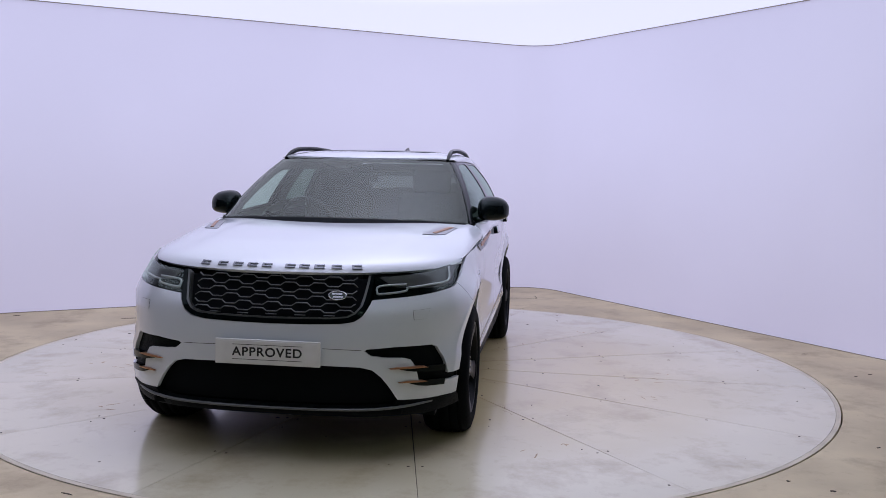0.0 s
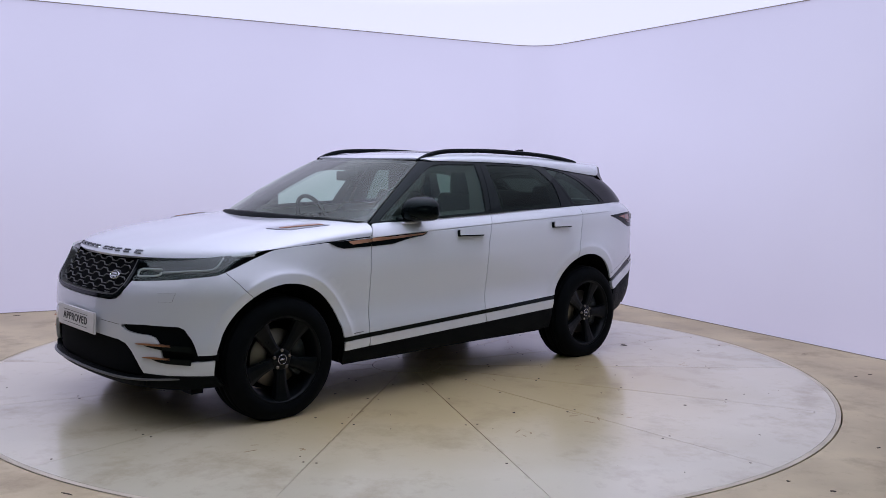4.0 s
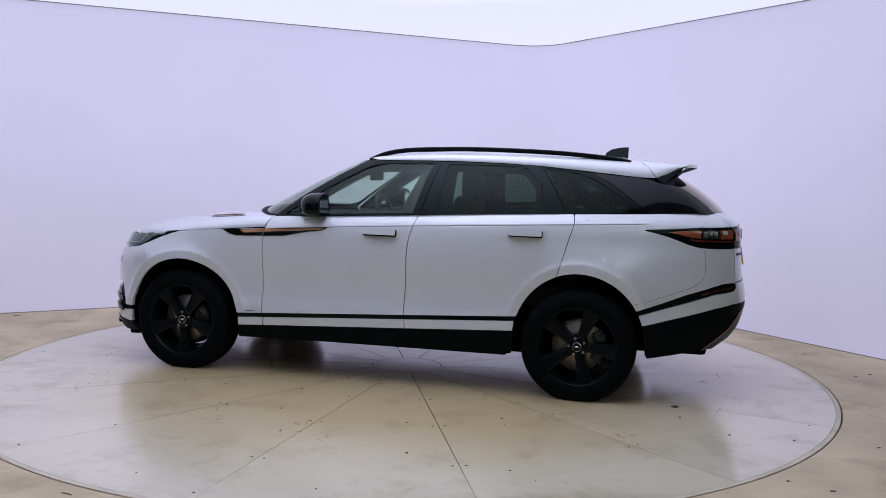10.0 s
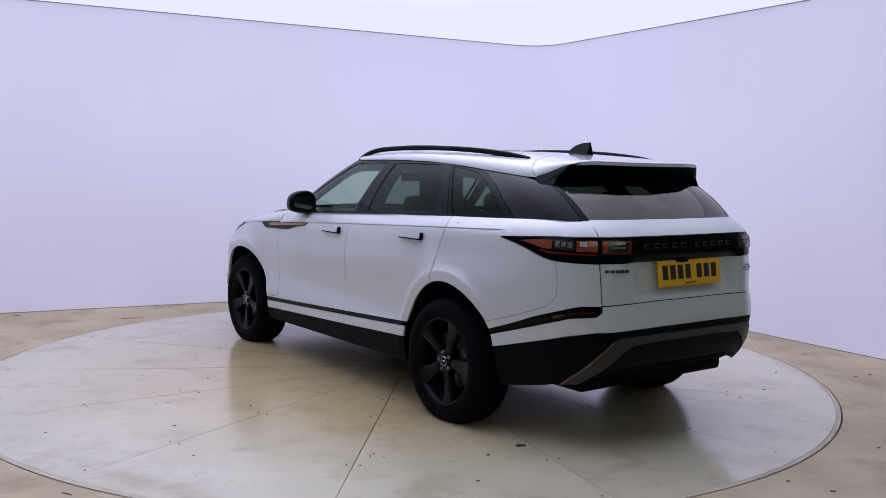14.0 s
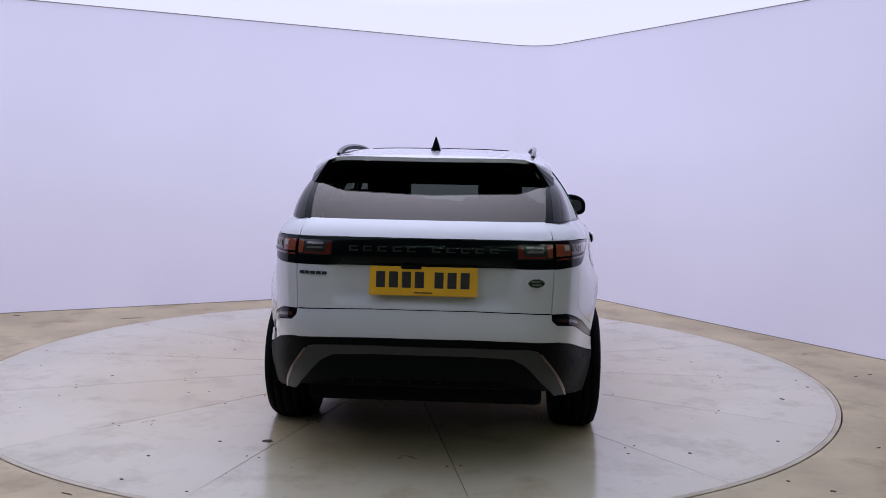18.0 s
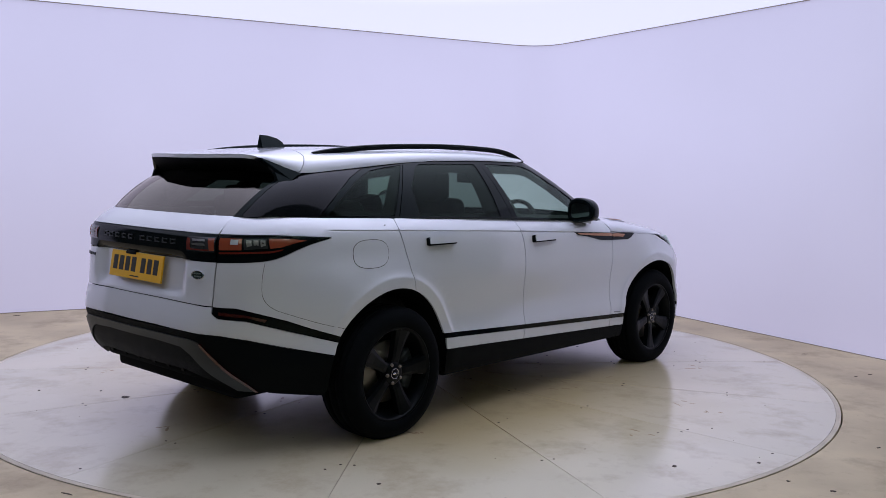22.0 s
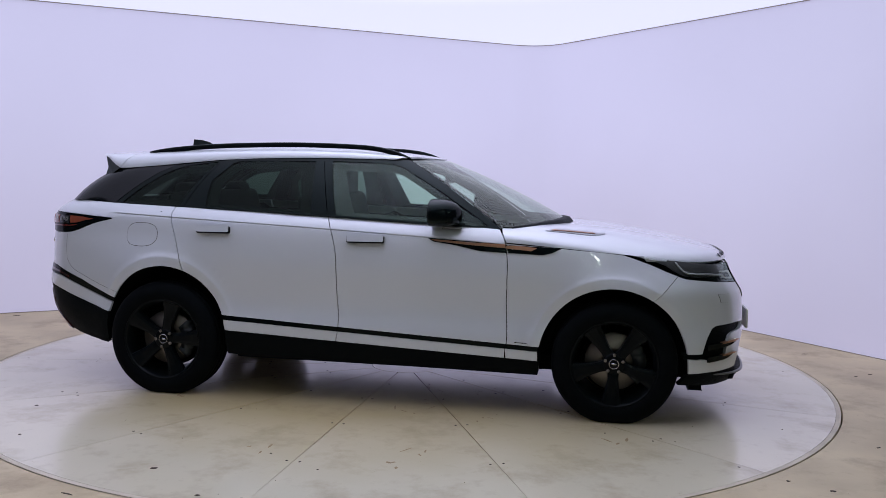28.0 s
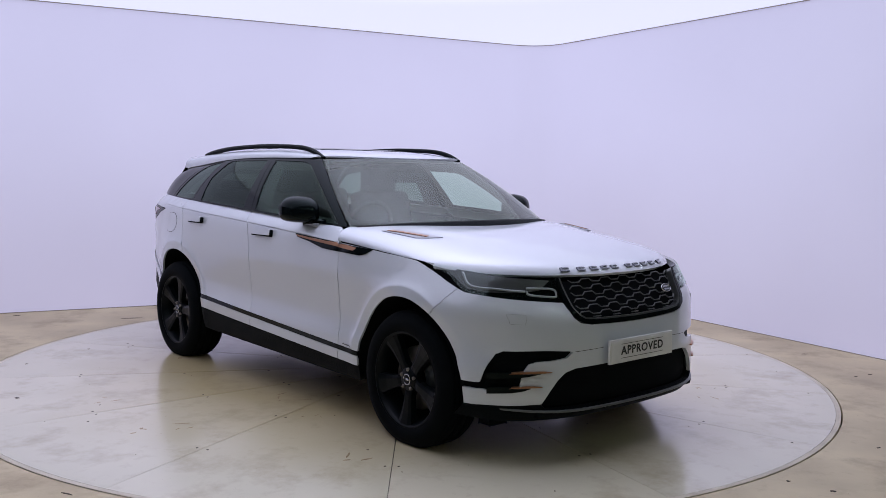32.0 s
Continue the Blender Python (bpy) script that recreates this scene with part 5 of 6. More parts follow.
    skin("waist_trim", GLASSHOUSE, [(0.96, 0.0), (3.545, 0.0), (3.545, 0.024), (0.98, 0.024)], GLOSS_BLACK, car, 0.004, 0.02, flip, "black waist seal", cell=(0.06, 0.03), centre=GC)
    skin("d_pillar", GLASSHOUSE, [(3.449, 0.992), (3.482, 0.905), (3.52, 0.745), (3.54, 0.3), (3.552, 0.0), (3.955, 0.0), (3.966, 0.03), (3.940, 0.6), (3.905, 0.992)], PILLAR_BLACK, car, 0.001, 0.02, flip, "gloss black rear pillar panel", cell=(0.04, 0.08), centre=GC)

for flip in (False, True):
    skin("screen_frame", GLASSHOUSE, [(3.957, 0.0), (3.969, 0.03), (3.943, 0.6), (3.908, 0.99), (3.930, 0.99), (3.972, 0.6), (4.008, 0.03), (4.012, 0.0)], GLOSS_BLACK, car, 0.002, 0.014, flip, "black frame beside the rear screen", cell=(0.04, 0.08), centre=GC)
bl = [(4.010, 0.004), (3.978, 0.5), (3.932, 0.98)]
poly = bl + [(2 * GLASS_L - u, v) for u, v in reversed(bl)]
back = skin("rear_screen", GLASSHOUSE, poly, REAR_GLASS, car, 0.0, 0.0, False, "dark heated rear screen", cell=(0.06, 0.08), centre=GC)
back.visible_shadow = False
# no border: added black sheet stands for the dark interior behind the glass
poly = [(3.958, 0.72), (3.93, 0.99), (2 * GLASS_L - 3.93, 0.99), (2 * GLASS_L - 3.958, 0.72), (GLASS_L, 0.70)]
skin("rear_screen_border", GLASSHOUSE, poly, DEEP_BLACK, back, -0.004, 0.0, False, "black sheet standing for the dark interior behind the upper glass", cell=(0.06, 0.08), centre=GC)

def smooth3(points, n=5):
    """Points of a smooth curve through points in space."""
    a, b = along([(p[0], p[1]) for p in points], n), along([(p[0], p[2]) for p in points], n)
    return [(u[0], u[1], v[1]) for u, v in zip(a, b)]


# roof skin, glass panel, rails, fin
XS = [(0.20, 0), (0.195, 0.3), (0.18, 0.55), (0.15, 0.75), (0.10, 0.9), (0.02, 1.0)]
RS = [(-1.885, 1.0), (-1.80, 0.8), (-1.735, 0.55), (-1.715, 0.3), (-1.71, 0.0)]
poly = [(x, s) for x, s in XS] + [(x, 1.0) for x in np.linspace(-0.1, -1.8, 20)] + RS
poly = poly + [(x, -s) for x, s in reversed(poly[1:-1])]
roof_ob = skin("roof", roof, poly, WHITE, car, 0.002, 0.012, False, "white roof with a dark glass panel", cell=(0.05, 0.05), centre=(-0.7, 0, 0.9))
pan = [(-0.17, 0.0), (-0.175, 0.35), (-0.20, 0.56), (-0.4, 0.58), (-1.15, 0.57), (-1.22, 0.5), (-1.23, 0.0)]
poly = pan + [(x, -s) for x, s in reversed(pan[1:-1])]
skin("roof_glass", roof, poly, GLOSS_BLACK, roof_ob, 0.005, 0.006, False, "dark glass roof panel", cell=(0.06, 0.06), centre=(-0.7, 0, 0.9))
head = [(0.12, 0.0), (0.06, 0.8), (-1.6, 0.85), (-1.65, 0.0)]
skin("headlining", roof, head + [(x, -s) for x, s in reversed(head[1:-1])], HEADLINER, car, -0.05, 0.0, False, "pale headlining", cell=(0.1, 0.1), centre=(-0.7, 0, 0.9))
SP = [(-1.89, 1.0), (-1.806, 0.8), (-1.741, 0.55), (-1.721, 0.3), (-1.716, 0.0)]
SE = [(-2.05, 1.0), (-2.085, 0.88), (-2.12, 0.62), (-2.143, 0.3), (-2.15, 0.0)]
full = [(x, s) for x, s in reversed(SP)] + [(x, s) for x, s in SE] + [(x, -s) for x, s in reversed(SE[:-1])] + [(x, -s) for x, s in SP[:-1]]
spoiler = skin("roof_spoiler", roof, full, WHITE, car, 0.002, 0.02, False, "white roof spoiler with a black underside", cell=(0.04, 0.05), centre=(-0.7, 0, 0.9))
bm = bmesh.new()
cols = []
for i in range(33):
    s = -1 + 2 * i / 32
    xe = float(np.interp(abs(s), [q[1] for q in reversed(SE)], [q[0] for q in reversed(SE)])) + 0.004
    e = roof(xe, s)
    k = abs(s) ** 6
    inner_pt = Vector((-1.95 - 0.05 * (1 - abs(s)), e[1] * (0.99 + 0.14 * k), 1.445 - 0.06 * k))
    mid_pt = Vector(e) * 0.45 + inner_pt * 0.55 + Vector((0.02, 0, -0.004))
    cols.append([bm.verts.new((e[0], e[1], e[2] - 0.020)), bm.verts.new(mid_pt), bm.verts.new(inner_pt), bm.verts.new((-1.80, inner_pt.y * 0.98, inner_pt.z + 0.02))])
for a, b in zip(cols[:-1], cols[1:]):
    for k in range(3):
        bm.faces.new((a[k], b[k], b[k + 1], a[k + 1]))
part("spoiler_underside", finish(bm), SATIN_BLACK, spoiler, "gloss black underside")
for s in (-1, 1):
    bm = bmesh.new()
    a = [Vector((-1.885, s * 0.646, 1.452)), Vector((-2.052, s * 0.530, 1.528)), Vector((-2.005, s * 0.588, 1.455)), Vector((-2.005, s * 0.637, 1.375)), Vector((-1.94, s * 0.645, 1.415))]
    fo = [bm.verts.new(p + Vector((0, s * 0.006, 0))) for p in a]
    fi_ = [bm.verts.new(p - Vector((0, s * 0.02, 0))) for p in a]
    bm.faces.new(fo)
    bm.faces.new(list(reversed(fi_)))
    for i in range(5):
        j = (i + 1) % 5
        bm.faces.new((fo[i], fi_[i], fi_[j], fo[j]))
    part("spoiler_fin", finish(bm), GLOSS_BLACK, spoiler, "gloss black side fin", False)
    # rails
    bm = bmesh.new()
    pts = [(0.115, 0.597, 1.545), (0.07, 0.597, 1.566), (0.0, 0.595, 1.592), (-0.1, 0.593, 1.613), (-0.25, 0.591, 1.626), (-0.6, 0.589, 1.634), (-0.95, 0.585, 1.628), (-1.25, 0.576, 1.615), (-1.5, 0.562, 1.594), (-1.64, 0.552, 1.575), (-1.715, 0.545, 1.560)]
    tube(bm, [(x, y * s, z) for x, y, z in smooth3(pts)], lambda t: 0.0125, 10, 0.66)
    rail = part("roof_rail", finish(bm), GLOSS_BLACK, roof_ob, "black roof rail")
    bm = bmesh.new()
    cols = []
    for x, y, z in smooth3(pts):
        cols.append([bm.verts.new((x, (y + 0.008) * s, z)), bm.verts.new((x, (y + 0.010) * s, z - 0.024)), bm.verts.new((x, (y - 0.010) * s, z - 0.024)), bm.verts.new((x, (y - 0.008) * s, z))])
    for a, b in zip(cols[:-1], cols[1:]):
        for k in range(4):
            bm.faces.new((a[k], a[(k + 1) % 4], b[(k + 1) % 4], b[k]))
    part("rail_web", finish(bm), SATIN_BLACK, rail, "black web under the rail")
bm = bmesh.new()
prof = [(-1.485, 1.575), (-1.505, 1.628), (-1.54, 1.650), (-1.60, 1.665), (-1.662, 1.668), (-1.660, 1.565)]
fin_l = [bm.verts.new((x, 0.032 * max(0.08, (1.672 - z) / 0.095), z)) for x, z in prof]
fin_r = [bm.verts.new((x, -0.032 * max(0.08, (1.672 - z) / 0.095), z)) for x, z in prof]
bm.faces.new(fin_l)
bm.faces.new(list(reversed(fin_r)))
for i in range(6):
    j = (i + 1) % 6
    bm.faces.new((fin_l[i], fin_r[i], fin_r[j], fin_l[j]))
part("antenna_fin", finish(bm), GLOSS_BLACK, roof_ob, "dark shark fin antenna", False)

# tailgate
GU = 5.369
MIR = lambda pts: pts + [(2 * BODY_L - u, z) for u, z in reversed(pts)]
gate = skin("tailgate", BODY, MIR([(BODY_L, 1.012), (5.60, 1.012), (GU, 1.010), (GU, 0.795), (5.5, 0.801), (5.75, 0.807), (BODY_L, 0.809)][1:-1]), WHITE, car, 0.0, 0.014, False, "white tailgate", cell=(0.035, 0.03))
skin("gate_top", BODY, MIR([(GU - 0.01, 1.233), (GU, 1.150), (5.6, 1.152)]), WHITE, gate, 0.0, 0.014, False, "upper tailgate ledge", cell=(0.035, 0.02))
bar = skin("light_bar", BODY, MIR([(GU, 1.146), (GU, 1.016), (5.6, 1.016)]), GLOSS_BLACK, gate, 0.003, 0.016, False, "gloss black band with lamps", cell=(0.04, 0.03))
for flip in (False, True):
    l = skin("gate_lamp", BODY, [(GU + 0.006, 1.132), (5.555, 1.130), (5.555, 1.060), (GU + 0.006, 1.060)], SMOKED, bar, 0.005, 0.006, flip, "smoked lamp segment with red ends", cell=(0.03, 0.02))
    skin("red_lens", BODY, [(GU + 0.009, 1.126), (GU + 0.042, 1.125), (GU + 0.034, 1.068), (GU + 0.009, 1.068)], AMBER_LENS, l, 0.008, 0.004, flip, "orange red lens", cell=(0.03, 0.02))
    skin("red_lens", BODY, [(5.532, 1.122), (5.550, 1.122), (5.550, 1.066), (5.522, 1.066)], RED_LENS, l, 0.008, 0.004, flip, "narrow red lens", cell=(0.03, 0.02))
    skin("red_band", BODY, [(GU + 0.04, 1.074), (5.52, 1.073), (5.52, 1.066), (GU + 0.04, 1.066)], RED_LENS, l, 0.007, 0.003, flip, "thin red band", cell=(0.03, 0.02))
    for zz in (1.116, 1.096):
        skin("clear_bar", BODY, [(GU + 0.062, zz + 0.005), (5.512, zz + 0.004), (5.508, zz - 0.005), (GU + 0.058, zz - 0.005)], LAMP_GREY, l, 0.008, 0.003, flip, "clear bar", cell=(0.03, 0.02))
spots = [(BODY_L + du, 1.098) for du in (-0.345, -0.275, -0.205, -0.13, -0.06, 0.06, 0.13, 0.2, 0.27, 0.34)]
name_bars(BODY, spots, 0.044, 0.026, 0.004, 0.003, GREY_TRIM, bar, "dark raised bar")
spots = [(BODY_L - 0.605 + 0.030 * k, 0.972) for k in range(5)]
for u, v in spots:
    bm = bmesh.new()
    slab(bm, plate_on(BODY, u, v, 0.001), 0.024, 0.015, 0.004)
    part("model_bar", bm, GREY_TRIM, gate, "small dark raised bar", False)
oval_badge(gate, plate_on(BODY, BODY_L + 0.545, 0.945, 0.002), 0.085, 0.046, "small oval badge on the tailgate")
mm = Matrix.Translation((-2.456, 0, 0.944)) @ Matrix(((0, 0.16, -0.987, 0), (-1, 0, 0, 0), (0, 0.987, 0.16, 0), (0, 0, 0, 1)))
bm = bmesh.new()
slab(bm, mm, 0.525, 0.142, 0.010, 0.003)
rplate = part("number_plate", bm, PLATE_YELLOW, gate, "yellow rear number plate with dark bars", False)
for k in range(7):
    bm = bmesh.new()
    slab(bm, mm, 0.044, 0.078, 0.001, 0, -0.208 + k * 0.063 + (0.032 if k > 3 else 0), 0.006, 0.010)
    part("plate_bar", bm, INK, rplate, "plain dark bar", False)
bm = bmesh.new()
slab(bm, mm, 0.09, 0.006, 0.001, 0, 0, -0.056, 0.010)
part("plate_small_bar", bm, INK, rplate, "small dark bar", False)
bm = bmesh.new()
slab(bm, plate_on(BODY, BODY_L - 0.06, 1.022, 0.0), 0.10, 0.02, 0.022, 0.006)
part("gate_release", bm, SATIN_BLACK, gate, "black camera and release button", True)

# rear bumper
al = on_side(arch_pts(R_ARCH, 180 - math.degrees(math.asin((0.572 - R_ARCH["cz"]) / R_ARCH["rz"])), 180 - math.degrees(math.asin((0.514 - R_ARCH["cz"]) / R_ARCH["rz"])), 3))
lowb = [(al[-1][0] + 0.004, 0.511), (5.018, 0.581), (5.18, 0.627), (5.31, 0.653), (5.5, 0.664), (5.77, 0.670)]
upb = [(5.77, 0.803), (5.5, 0.796), (GU, 0.789), (5.364, 0.76), (5.328, 0.734), (5.18, 0.717), (5.04, 0.677), (al[0][0], 0.574)]
rb = skin("rear_bumper", BODY, MIR(upb + al + lowb), WHITE, car, 0.003, 0.02, False, "white rear bumper band", cell=(0.04, 0.03))
blow = [(BODY_L, 0.664), (5.5, 0.660), (5.31, 0.649), (5.18, 0.622), (5.018, 0.577), (al[-1][0] + 0.010, 0.505)] + on_side(arch_pts(R_ARCH, 180 - math.degrees(math.asin((0.49 - R_ARCH["cz"]) / R_ARCH["rz"])), 184, 4)) + [(side_u(-1.875, 0.295), 0.295), (5.171, 0.336), (5.4, 0.40), (5.6, 0.45), (BODY_L, 0.46)]
rval = skin("rear_valance", BODY, MIR(blow[1:-1]), SATIN_BLACK, car, 0.002, 0.03, False, "satin black rear valance", cell=(0.05, 0.04))
dif = [(5.77, 0.630), (5.48, 0.625), (5.43, 0.612), (5.36, 0.53), (5.27, 0.40), (5.24, 0.352), (5.33, 0.36), (5.42, 0.45), (5.50, 0.545), (5.56, 0.578), (5.77, 0.588)]
skin("diffuser_frame", BODY, MIR(dif), GREY_TRIM, rval, 0.008, 0.03, False, "grey metallic diffuser surround", cell=(0.04, 0.03))
for flip in (False, True):
    skin("reflector", BODY, [(5.428, 0.607), (5.41, 0.602), (5.262, 0.40), (5.235, 0.352), (5.25, 0.352), (5.28, 0.395)], DARK_RED, rval, 0.011, 0.012, flip, "slim red reflector", cell=(0.03, 0.03))
bm = bmesh.new()
box(bm, -2.40, -2.10, -0.44, 0.44, 0.40, 0.58, 0.03)
part("diffuser_box", bm, DEEP_BLACK, rval, "black diffuser recess")
for y in (-0.36, -0.22, -0.08, 0.08, 0.22, 0.36):
    bm = bmesh.new()
    lowv = [bm.verts.new((x, y + dy, z)) for dy in (-0.012, 0.012) for x, z in ((-2.38, 0.42), (-2.41, 0.43), (-2.45, 0.555), (-2.38, 0.57))]
    bm.faces.new(lowv[:4])
    bm.faces.new(lowv[4:])
    for i in range(4):
        j = (i + 1) % 4
        bm.faces.new((lowv[i], lowv[j], lowv[4 + j], lowv[4 + i]))
    part("diffuser_fin", finish(bm), SATIN_BLACK, rval, "black diffuser fin", False)
# inner shell, wheel housings, underbody
core = [(0.0, 0.30), (0.0, 0.93), (0.5, 0.93), (1.0, 0.95), (1.25, 0.985), (side_u(1.2, 1.0), 1.01), (side_u(0.78, 1.04), 1.04)] \
    + [(side_u(x, belt_z(x) - 0.05), belt_z(x) - 0.05) for x in np.linspace(0.7, -2.15, 20)] + [(5.4, 1.2), (BODY_L, 1.2), (BODY_L, 0.42), (5.2, 0.34)] \
    + on_side(list(reversed(arc(-1.433, 0.365, 0.44, 0.475, -8, 188, 24)))) + on_side(list(reversed(arc(1.425, 0.345, 0.452, 0.47, -8, 188, 24)))) + [(0.9, 0.30)]
for flip in (False, True):
    k = skin("inner_shell", BODY, core, DEEP_BLACK, car, -0.036, 0.0, flip, "dark inner body shell", cell=(0.06, 0.045))
    for a in (F_ARCH, R_ARCH):
        bm = bmesh.new()
        prev = None
        for x, z in arc(a["cx"], a["cz"], a["rx"] + 0.004, a["rz"] + 0.004, -6, 186, 40):
            cur = [bm.verts.new((x, yy * (-1 if flip else 1), z)) for yy in (0.52, 0.80, body(side_u(x, max(z, 0.25)), max(z, 0.25))[1] - 0.012)]
            if prev:
                for q in range(2):
                    bm.faces.new((prev[q], cur[q], cur[q + 1], prev[q + 1]))
            prev = cur
        part("wheel_housing", finish(bm), DEEP_BLACK, car, "black wheel housing liner")
        bm = bmesh.new()
        pts = [bm.verts.new((x, 0.52 * (-1 if flip else 1), z)) for x, z in arc(a["cx"], a["cz"], a["rx"] + 0.004, a["rz"] + 0.004, -6, 186, 40)]
        bm.faces.new(pts)
        part("housing_wall", bm, DEEP_BLACK, car, "black housing wall", False)
bm = bmesh.new()
box(bm, -1.7, 2.02, -0.57, 0.57, 0.215, 0.33, 0.03)
box(bm, 1.86, 2.16, -0.66, 0.66, 0.245, 0.30, 0.02)
box(bm, -2.25, -1.6, -0.60, 0.60, 0.29, 0.42, 0.03)
box(bm, -0.96, 0.96, -0.86, 0.86, 0.25, 0.34, 0.02)
part("underbody", bm, DEEP_BLACK, car, "black underbody")
# wheels
HUB_H = 0.355


def wheel(name, x, y, phase):
    s = 1 if y > 0 else -1
    w = new(name)
    w.parent = car
    W0 = 0.128                                # half width of the tyre
    bm = bmesh.new()
    prof = [(0.248, -W0 + 0.01), (0.262, -W0 - 0.004), (0.30, -W0 - 0.006), (0.335, -W0 + 0.006), (0.352, -W0 + 0.03), (0.359, -0.082), (0.352, -0.080), (0.352, -0.072), (0.360, -0.070), (0.3612, -0.034), (0.353, -0.032), (0.353, -0.024), (0.3616, -0.022), (0.3622, 0.0), (0.3616, 0.022), (0.353, 0.024), (0.353, 0.032), (0.3612, 0.034), (0.360, 0.070), (0.352, 0.072), (0.352, 0.080), (0.359, 0.082), (0.352, W0 - 0.03), (0.335, W0 - 0.006), (0.30, W0 + 0.006), (0.262, W0 + 0.004), (0.248, W0 - 0.01)]
    lathe(bm, prof, 72)
    tyre = part("tyre", finish(bm), RUBBER, w, "black road tyre")
    bm = bmesh.new()
    lathe(bm, [(0.205, -0.11), (0.215, -0.03), (0.222, 0.06), (0.235, 0.095), (0.247, 0.112), (0.254, 0.116), (0.254, 0.122), (0.247, 0.124), (0.240, 0.118), (0.231, 0.100), (0.222, 0.07)], 64)
    rim = part("rim", finish(bm), WHEEL_BLACK, w, "black painted alloy rim")
    # five split spokes
    for k in range(5):
        a = 2 * math.pi * k / 5 + phase
        bm = bmesh.new()
        sections = []
        for r, half, yo in ((0.045, 0.036, 0.088), (0.085, 0.031, 0.096), (0.13, 0.036, 0.098), (0.18, 0.046, 0.102), (0.215, 0.055, 0.108), (0.236, 0.062, 0.112)):
            sec = [(-half, yo - 0.035), (-half * 0.9, yo - 0.002), (-half * 0.45, yo + 0.004), (half * 0.45, yo + 0.004), (half * 0.9, yo - 0.002), (half, yo - 0.035)]
            sections.append([bm.verts.new((r * math.cos(a) - t * math.sin(a), yy, r * math.sin(a) + t * math.cos(a))) for t, yy in sec])
        for p, q in zip(sections[:-1], sections[1:]):
            for i in range(6):
                j = (i + 1) % 6
                bm.faces.new((p[i], q[i], q[j], p[j]))
        bm.faces.new(sections[0])
        bm.faces.new(list(reversed(sections[-1])))
        part("spoke", finish(bm), WHEEL_BLACK, rim, "", False)
    bm = bmesh.new()
    lathe(bm, [(0.0001, 0.100), (0.052, 0.100), (0.062, 0.094), (0.066, 0.06)], 32)
    hub = part("hub", finish(bm), WHEEL_BLACK, rim)
    bm = bmesh.new()
    lathe(bm, [(0.0001, 0.106), (0.026, 0.106), (0.030, 0.103), (0.031, 0.098)], 28)
    part("centre_cap", finish(bm), WHEEL_BLACK, rim, "black centre cap")
    bm = bmesh.new()
    lathe(bm, [(0.0255, 0.1062), (0.0255, 0.1075), (0.0285, 0.107), (0.0285, 0.1045)], 28)
    slab(bm, Matrix.Rotation(radians(90), 4, "X") @ Matrix.Translation((0, 0, -0.1075)), 0.030, 0.010, 0.001)
    part("cap_emblem", finish(bm), CHROME, rim, "plain silver emblem")
    for k in range(5):
        a = 2 * math.pi * (k + 0.5) / 5 + phase
        bm = bmesh.new()
        lathe(bm, [(0.0001, 0.108), (0.007, 0.108), (0.0095, 0.105), (0.0095, 0.09)], 10, Matrix.Translation((0.052 * math.cos(a), 0, 0.052 * math.sin(a))))
        part("wheel_nut", finish(bm), STEEL, rim, "steel wheel nut")
    bm = bmesh.new()
    lathe(bm, [(0.06, 0.02), (0.075, 0.035), (0.085, 0.030), (0.172, 0.030), (0.174, 0.025), (0.174, 0.008), (0.085, 0.008)], 48)
    part("brake_disc", finish(bm), STEEL, w, "bare steel brake disc")
    bm = bmesh.new()
    lathe(bm, [(0.0001, -0.085), (0.19, -0.085), (0.20, -0.075), (0.20, -0.06)], 32)
    part("brake_shield", finish(bm), DEEP_BLACK, w, "black brake back plate")
    bm = bmesh.new()
    for i in range(9):
        a0, a1 = radians(140 + i * 9), radians(140 + (i + 1) * 9)
        vs = []
        for a in (a0, a1):
            for r in (0.11, 0.19):
                for yy in (-0.02, 0.06):
                    vs.append(bm.verts.new((r * math.cos(a), yy, r * math.sin(a))))
        for f in ((0, 1, 3, 2), (4, 6, 7, 5), (0, 4, 5, 1), (2, 3, 7, 6), (1, 5, 7, 3), (0, 2, 6, 4)):
            bm.faces.new([vs[q] for q in f])
    bmesh.ops.remove_doubles(bm, verts=bm.verts, dist=1e-4)
    part("caliper", finish(bm), GREY_TRIM, w, "grey brake caliper")
    # a little larger than its height over the deck: the tyre flattens where it stands
    for ob in (tyre, rim, *rim.children):
        ob.data.transform(Matrix.Diagonal((1.038, 1.0, 1.038, 1.0)))
    for v in tyre.data.vertices:
        if v.co.z < 0.0006 - HUB_H:
            v.co.z = 0.0006 - HUB_H
            v.co.y *= 1.02
    w.location = (x, y, HUB_H)
    w.rotation_euler = (0, 0, 0 if s > 0 else math.pi)
    return w


for x, s, turn in ((AXLE_F, 1, -91), (AXLE_F, -1, -88), (AXLE_R, 1, -104), (AXLE_R, -1, -112)):
    wheel("wheel", x, s * (0.820 if x > 0 else 0.824), radians(turn))

